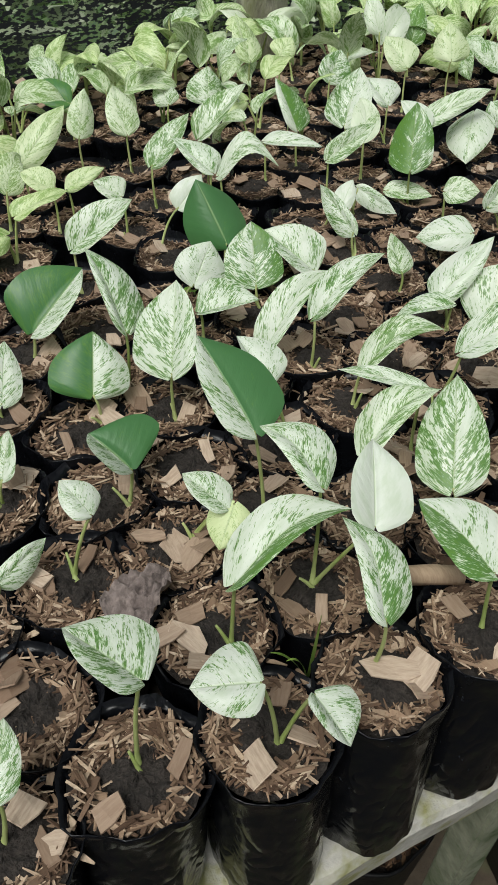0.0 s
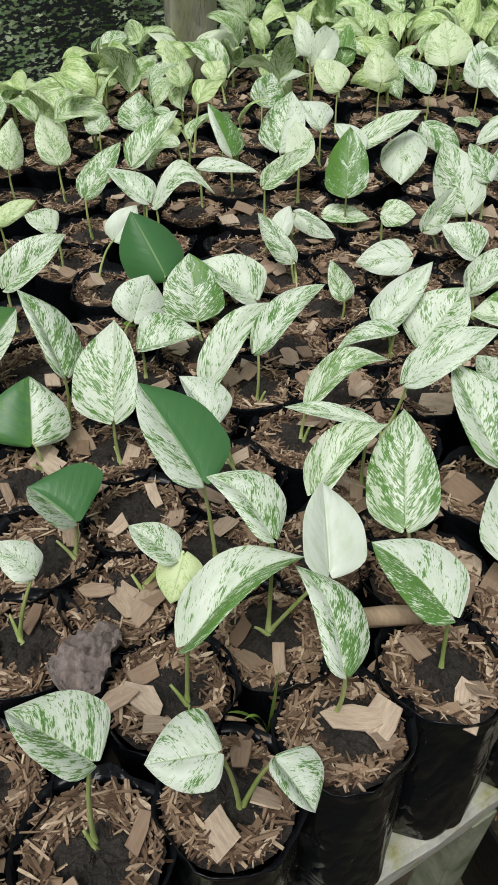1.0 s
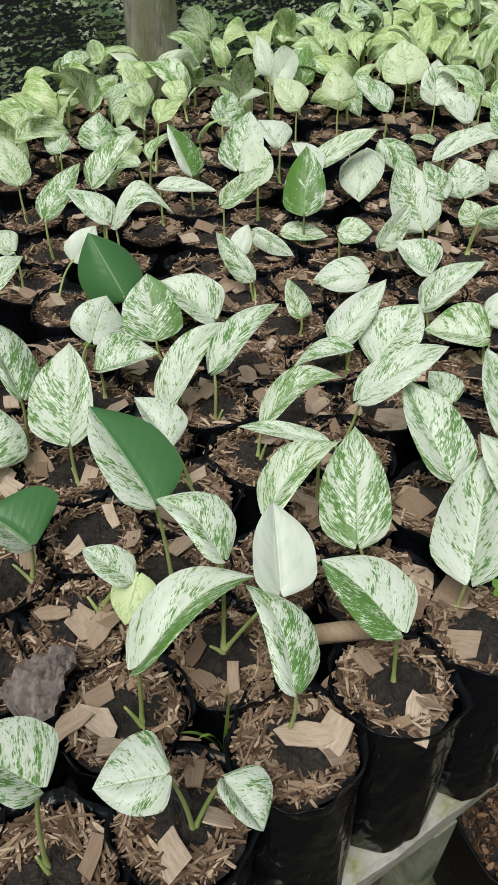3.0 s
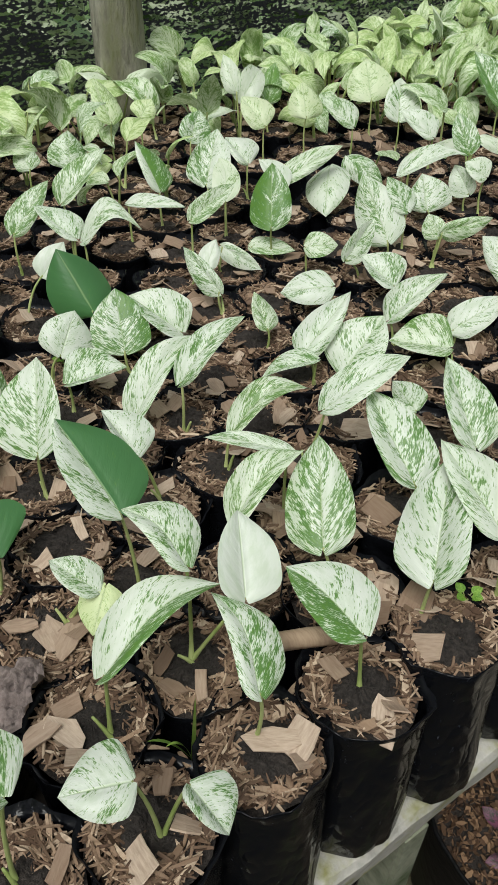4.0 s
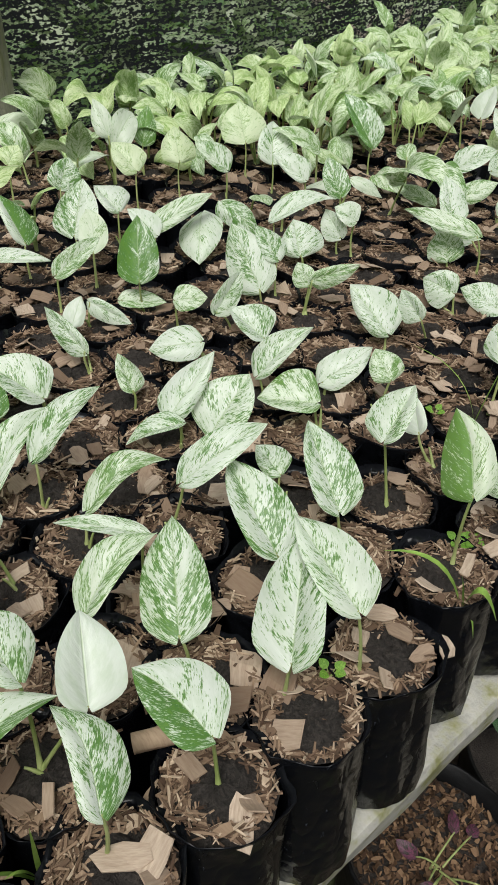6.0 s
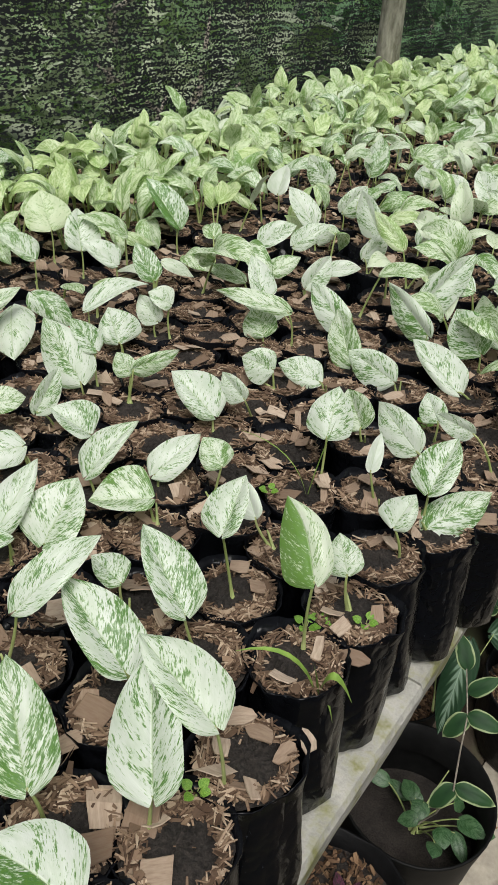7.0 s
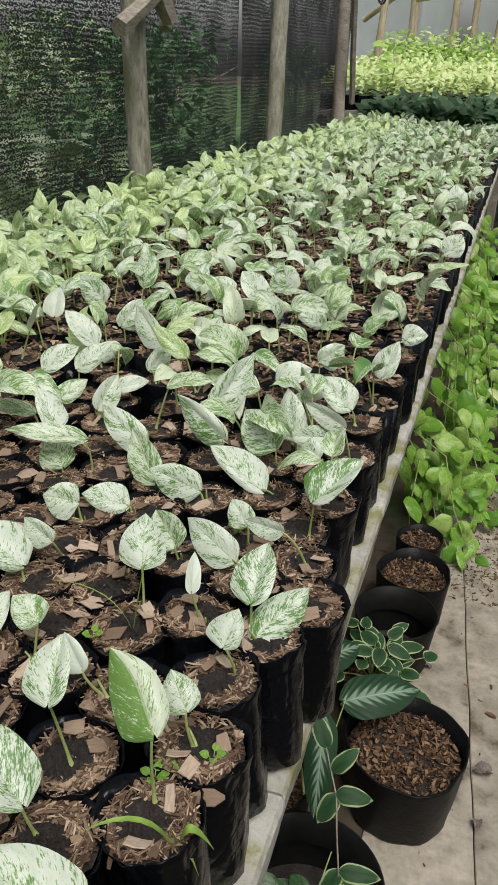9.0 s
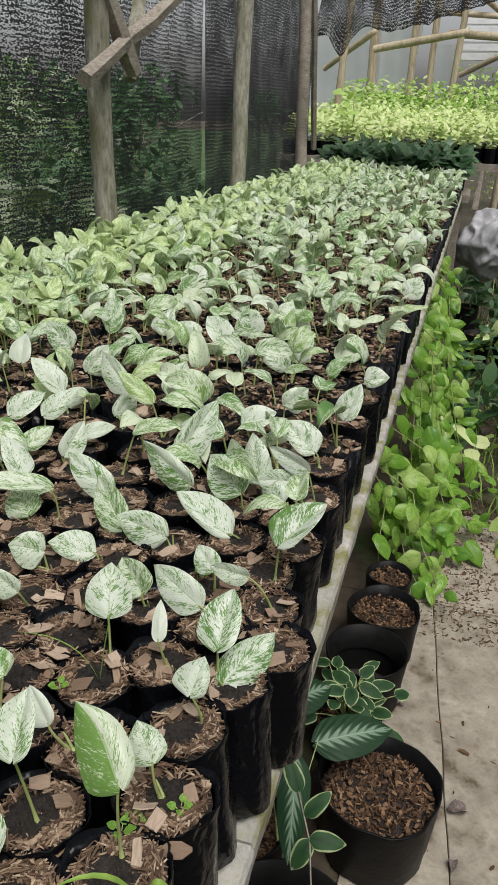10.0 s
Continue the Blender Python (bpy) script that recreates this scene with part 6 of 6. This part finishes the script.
for k in range(7):
    x, y = 0.10 + 0.03 * k % 0.12, 1.95 + 0.2 * k
    pts = [Vector((-0.02, y, 0.05)), Vector((x, y - 0.05, 0.09)), Vector((x + 0.12, y + q.uniform(-0.15, 0.1), 0.03))]
    child("stem", tube("stem", pts, [0.002, 0.002, 0.0012], STEM, 5), creeper)
    for i in range(9):
        f = (i + q.random()) / 9 * 1.999
        a = pts[int(f)].lerp(pts[int(f) + 1], f % 1) + Vector((q.uniform(-0.03, 0.03), q.uniform(-0.05, 0.05), q.uniform(0.01, 0.05)))
        s = q.uniform(0.05, 0.08)
        way = Vector((q.uniform(-0.3, 0.9), q.uniform(-0.9, 0.4), q.uniform(-0.35, 0.2))).normalized()
        child("leaf", q.choice(VINE_LEAVES), creeper, aim(a, a + way * s, (0.3, -0.5, 1)) @ Matrix.Diagonal((s, s, s, 1)))


def scatter(name, count, x0, x1, y0, y1, z, size, material, label, category, seed, flat=True):
    q = random.Random(seed)
    h = Heap()
    for _ in range(count):
        s = size * q.uniform(0.2, 1.0) ** 1.5 * 1.5
        v, f = sliver(q, s, s * q.uniform(0.12, 0.6), 0.001)
        x, y = q.uniform(x0, x1), q.uniform(y0, y1)
        if noise.noise((x * 6, y * 6, seed)) < q.uniform(-0.5, 0.5):
            continue
        h.add(v, f, pose(x, y, z + 0.002, q.gauss(0, 10), q.gauss(0, 10), q.uniform(0, 360)))
    return tagged(new(name, h.made(name, material)), label, category, "", "stuff")


scatter("litter", 16000, 0.04, 1.2, 1.50, 2.4, 0.010, 0.009, LITTER, "dry brown leaf litter on the path", "litter", 5)
scatter("litter", 260, 0.04, 0.8, 0.4, 1.5, 0.010, 0.009, LITTER, "scattered bits of litter on the concrete", "litter", 6)
scatter("litter", 1400, -0.3, 1.3, 2.3, 5.5, 0.0, 0.03, LITTER, "brown litter on the earth", "litter", 7)


def weeds(name, count, x0, x1, y0, y1, tall, seed, label):
    """Grass and low weeds, too many to count."""
    q = random.Random(seed)
    h = Heap()
    for _ in range(count):
        x, y, a = q.uniform(x0, x1), q.uniform(y0, y1), q.uniform(0, 6.3)
        l, w, b = tall * q.uniform(0.4, 1.2), 0.004, q.uniform(0.3, 1.0)
        c, s = math.cos(a), math.sin(a)
        v = []
        for f in (0, 0.4, 0.75, 1.0):
            r, z, ww = l * b * f * f, l * f * (1 - 0.45 * b * f), w * (1 - f * 0.9)
            v += [(x + c * r - s * ww, y + s * r + c * ww, z), (x + c * r + s * ww, y + s * r - c * ww, z)]
        h.add(v, [(0, 1, 3, 2), (2, 3, 5, 4), (4, 5, 7, 6)])
    return tagged(new(name, h.made(name, GRASS, True)), label, "weeds", "", "stuff")


weeds("grass", 500, 0.24, 0.9, 2.1, 3.6, 0.14, 8, "thin green grass along the path's edge")
weeds("grass", 900, 0.15, 1.2, 3.2, 5.6, 0.12, 9, "low green weeds on the earth")
for k, (x, y, n, r, mat, tones) in enumerate(((0.42, 2.05, 26, 0.12, BRIGHT, LIME), (0.36, 2.75, 40, 0.18, BRIGHT, LIME), (0.30, 3.5, 40, 0.2, DARK, DEEP), (0.42, 4.4, 60, 0.3, DARK, DEEP), (0.25, 4.9, 50, 0.25, DARK, DEEP), (0.55, 5.6, 80, 0.4, DARK, DEEP), (0.2, 3.9, 40, 0.2, BRIGHT, LIME), (0.24, 3.1, 46, 0.18, DARK, DEEP), (0.46, 3.2, 60, 0.2, DARK, DEEP), (0.36, 3.85, 60, 0.24, DARK, DEEP), (0.60, 3.7, 70, 0.26, DARK, DEEP), (0.50, 4.8, 80, 0.34, DARK, DEEP), (0.30, 5.3, 80, 0.36, DARK, DEEP))):
    top = thing("weed", pose(x, y, 0), "broad-leaved %s weed beside the path" % ("lime green" if mat is BRIGHT else "dark green"), "weed")
    child("stem", tube("stem", [(0, 0, 0), (0.01, 0, r * 0.5), (0, 0.01, r)], [0.004, 0.003, 0.002], STEM, 5), top)
    child("leaves", leaf_heap(n, 610 + k, (r, r, r * 0.7), 0.09, tones, rows=(0, 0.15, 0.4, 0.7, 1.0), nu=2).made("leaves", mat, True), top, pose(0, 0, r * 0.8))["kind"] = "stuff"
for k, (x, y) in enumerate(((0.22, 4.1), (0.38, 4.0), (0.14, 4.75))):
    planter(x, y, 0.075, 0.2, 0.85, "black pot among the weeds", PLASTIC, folds=0.0, seed=20 + k, flare=0.05)


def sack(x, y, z, size, seed, label):
    """A bunched grey plastic sack."""
    bm = bmesh.new()
    bmesh.ops.create_icosphere(bm, subdivisions=5, radius=1.0)
    for v in bm.verts:
        n = 1 + 0.32 * noise.noise(v.co * 1.4 + Vector((seed, 0, 0))) + 0.30 * (0.3 - abs(noise.noise(v.co * 2.1 + Vector((0, seed, 0))))) + 0.07 * (0.3 - abs(noise.noise(v.co * 5.5)))
        v.co = Vector((v.co.x * size[0], v.co.y * size[1], v.co.z * size[2])) * n
    ob = solid("sack", bm, SACK, label, "sack", smooth=True, m=pose(x, y, z))
    return ob


sack(0.19, 4.62, 0.63, (0.15, 0.18, 0.18), 4, "bunched grey plastic sack beside the bench")


# ---- small things among the bags ----
def broad_chip(x, y, z, size, seed, turn):
    """A broad flat flake of wood with broken corners, curved a little."""
    q = random.Random(seed)
    ring = []
    n = q.choice((8, 9, 10))
    long, skew = q.uniform(0.9, 1.25), q.uniform(-0.3, 0.3)
    for k in range(n):
        a = 2 * math.pi * (k + q.uniform(-0.3, 0.3)) / n
        r = size * q.uniform(0.62, 1.0) / max(abs(math.cos(a)), abs(math.sin(a))) ** 0.7
        ring.append((r * long * math.cos(a) + skew * r * math.sin(a), 0.62 * r * math.sin(a)))
    bend = q.uniform(-14, 10)
    low = [(a, b, bend * a * a + q.uniform(-1, 1) * 0.05 * size) for a, b in ring] + [(0, 0, 0)]
    top = [(a, b, c + 0.0009) for a, b, c in low]
    f = [((k + 1) % n, k, n) for k in range(n)] + [(n + 1 + k, n + 1 + (k + 1) % n, 2 * n + 1) for k in range(n)]
    f += [(k, (k + 1) % n, n + 1 + (k + 1) % n, n + 1 + k) for k in range(n)]
    ob = tagged(new("broad_chip", mesh("broad_chip", low + top, f, CHIP_BIG)), "broad pale brown flake of wood on the mulch", "wood chip", "broad chips on the mulch")
    ob.matrix_basis = pose(x, y, z, q.gauss(0, 8), q.gauss(0, 8), turn)


for k, (x, y, size) in enumerate(((-0.150, -0.345, 0.016), (-0.163, -0.356, 0.013), (-0.140, -0.338, 0.014), (-0.094, -0.361, 0.014), (-0.100, -0.372, 0.012), (-0.130, -0.172, 0.012), (-0.195, -0.27, 0.013), (-0.235, -0.33, 0.012), (-0.105, 0.16, 0.012), (-0.125, 0.20, 0.013), (-0.09, 0.14, 0.012), (-0.165, 0.22, 0.012), (-0.07, 0.035, 0.013), (-0.115, 0.07, 0.012), (-0.21, 0.15, 0.013), (-0.19, -0.08, 0.013), (-0.26, -0.16, 0.012), (-0.15, 0.30, 0.012))):
    broad_chip(x, y, 0.9500 + 0.0012 * (k % 3), 0.9 * size, 1200 + k, 67 * k)


for k, (x, y, size) in enumerate(((-0.038, -0.091, 0.014), (-0.053, -0.090, 0.013), (-0.018, -0.095, 0.012), (-0.013, -0.079, 0.011), (-0.177, 0.128, 0.014), (-0.097, 0.048, 0.013), (-0.118, -0.162, 0.014), (-0.230, -0.131, 0.013), (-0.354, 0.108, 0.012), (-0.022, -0.010, 0.012), (-0.035, -0.282, 0.017), (-0.160, -0.176, 0.012), (-0.013, -0.230, 0.015), (-0.286, -0.154, 0.013), (-0.160, -0.196, 0.014), (-0.281, -0.156, 0.013))):
    broad_chip(x, y, 0.9502 + 0.0012 * (k % 3), 0.82 * size, 1300 + k, 41 * k)


def blade(points, width, name, parent):
    """One grass blade along an arc, folded along its middle."""
    v = []
    pts = [Vector(p) for p in points]
    n = 9
    for i in range(n):
        f = i / (n - 1)
        a, b, c = (1 - f) ** 2, 2 * f * (1 - f), f * f
        p = a * pts[0] + b * pts[1] + c * pts[2]
        d = (pts[2] - pts[0]).cross(Vector((0, 0, 1))).normalized()
        w = width * (0.45 + 0.55 * math.sin(min(1, f * 1.6 + 0.2) * 1.57)) * (1 - f ** 3) + 0.0001
        v += [tuple(p - d * w), tuple(p - Vector((0, 0, w * 0.5))), tuple(p + d * w)]
    f = [(i * 3 + k, i * 3 + k + 1, i * 3 + 4 + k, i * 3 + 3 + k) for i in range(n - 1) for k in (0, 1)]
    child(name, mesh(name, v, f, GRASS, True), parent)


def tuft(x, y, z, blades, label):
    top = thing("grass_tuft", pose(x, y, z), label, "grass")
    for mid, tip, w in blades:
        blade(((0, 0, 0), mid, tip), w, "blade", top)


tuft(-0.026, -0.046, 0.944, (((-0.012, -0.008, 0.055), (-0.044, -0.028, 0.036), 0.0022), ((0.006, -0.006, 0.055), (0.020, 0.006, 0.006), 0.0032), ((0.0, -0.002, 0.02), (-0.004, -0.006, 0.036), 0.0018), ((0.004, 0.004, 0.01), (0.012, 0.002, -0.016), 0.0016)), "bright green grass growing between the bags")
tuft(-0.060, -0.312, 0.925, (((0.004, 0.0, 0.03), (0.006, 0.001, 0.066), 0.0014), ((0.0, -0.01, 0.035), (0.001, -0.022, 0.044), 0.0014), ((0.0, -0.004, 0.03), (0.002, -0.014, 0.032), 0.0012)), "thin green grass between two bags")
tuft(-0.135, 0.115, 0.944, (((0.0, 0.0, 0.05), (0.004, 0.002, 0.09), 0.0009), ((0.004, 0.004, 0.04), (0.010, 0.012, 0.075), 0.0009), ((-0.01, -0.006, 0.05), (-0.05, -0.03, 0.06), 0.0009)), "wispy green grass among the bags")
for k, (x, y, z) in enumerate(((-0.053, 0.001, 0.945), (-0.060, -0.006, 0.945), (-0.044, -0.141, 0.946), (-0.020, 0.031, BENCH), (-0.030, 0.020, 0.946), (-0.160, 0.095, 0.946), (-0.385, -0.235, 0.946), (-0.105, 0.275, 0.946))):
    q = random.Random(900 + k)
    top = thing("seedling", pose(x, y, z), "tiny bright green seedling in the soil", "seedling")
    for i in range(4):
        a = 1.57 * i + q.uniform(-0.4, 0.4)
        at = Vector((0.003 * math.cos(a), 0.003 * math.sin(a), 0.005 + 0.002 * q.random()))
        child("stem", tube("stem", [(0, 0, -0.001), tuple(at * 0.6), tuple(at)], [0.0005, 0.0004, 0.0003], STEM, 4), top)
        me = leaf_mesh("leaf", BRIGHT, length=0.0062, width=0.0055, curl=0.4, seed=q.random(), tone=(0.55, 0.55, 0.0), nu=2)
        child("leaf", me, top, aim(at, at + Vector((math.cos(a), math.sin(a), 0.3)), (0.2, -0.3, 1)))


def withered(x, y, z, size, seed, turn, label="crumpled grey-brown dead leaf lying on a bag"):
    """A crumpled dead leaf."""
    v, f, uv, tn = leaf_data(size, size * 0.7, 0.6, 0.4, -0.3, 0.05, 0.3, (0, 0, 0), 10, rows=tuple(i / 22 for i in range(23)))
    v = [(a, b, c + 0.17 * size * noise.noise((a * 15 / size + seed, b * 7 / size, 1)) + 0.20 * size * abs(noise.noise((a * 28 / size, b * 12 / size, seed))) + 0.07 * size * noise.noise((a * 60 / size, b * 60 / size, seed))) for a, b, c in v]
    me = mesh("withered_leaf", v, f, DRY, True)
    ob = tagged(new("withered_leaf", me), label, "dead leaf")
    ob.matrix_basis = pose(x, y, z, 4, -4, turn)


withered(-0.112, -0.388, 0.949, 0.040, 2.0, 35)
for k, (x, y, size) in enumerate(((0.260, 0.924, 0.040), (0.239, 0.795, 0.026), (0.077, 1.198, 0.030))):
    withered(x, y, 0.016, size, 4.0 + k, 110 + 75 * k, "curled brown dead leaf lying on the path")
pod = tube("seed_pod", [(0.242, 1.094, 0.015), (0.254, 1.090, 0.016), (0.266, 1.087, 0.014)], [0.003, 0.005, 0.003], LITTER, 8)
tagged(new("seed_pod", pod), "small dark seed pod lying on the path", "seed pod")
stick = tube("stick", [(-0.074, -0.250, 0.9585), (-0.067, -0.236, 0.960), (-0.060, -0.222, 0.959)], [0.0052, 0.0055, 0.005], CHIP, 9)
tagged(new("stick", stick), "short split stick lying across the mulch", "stick")
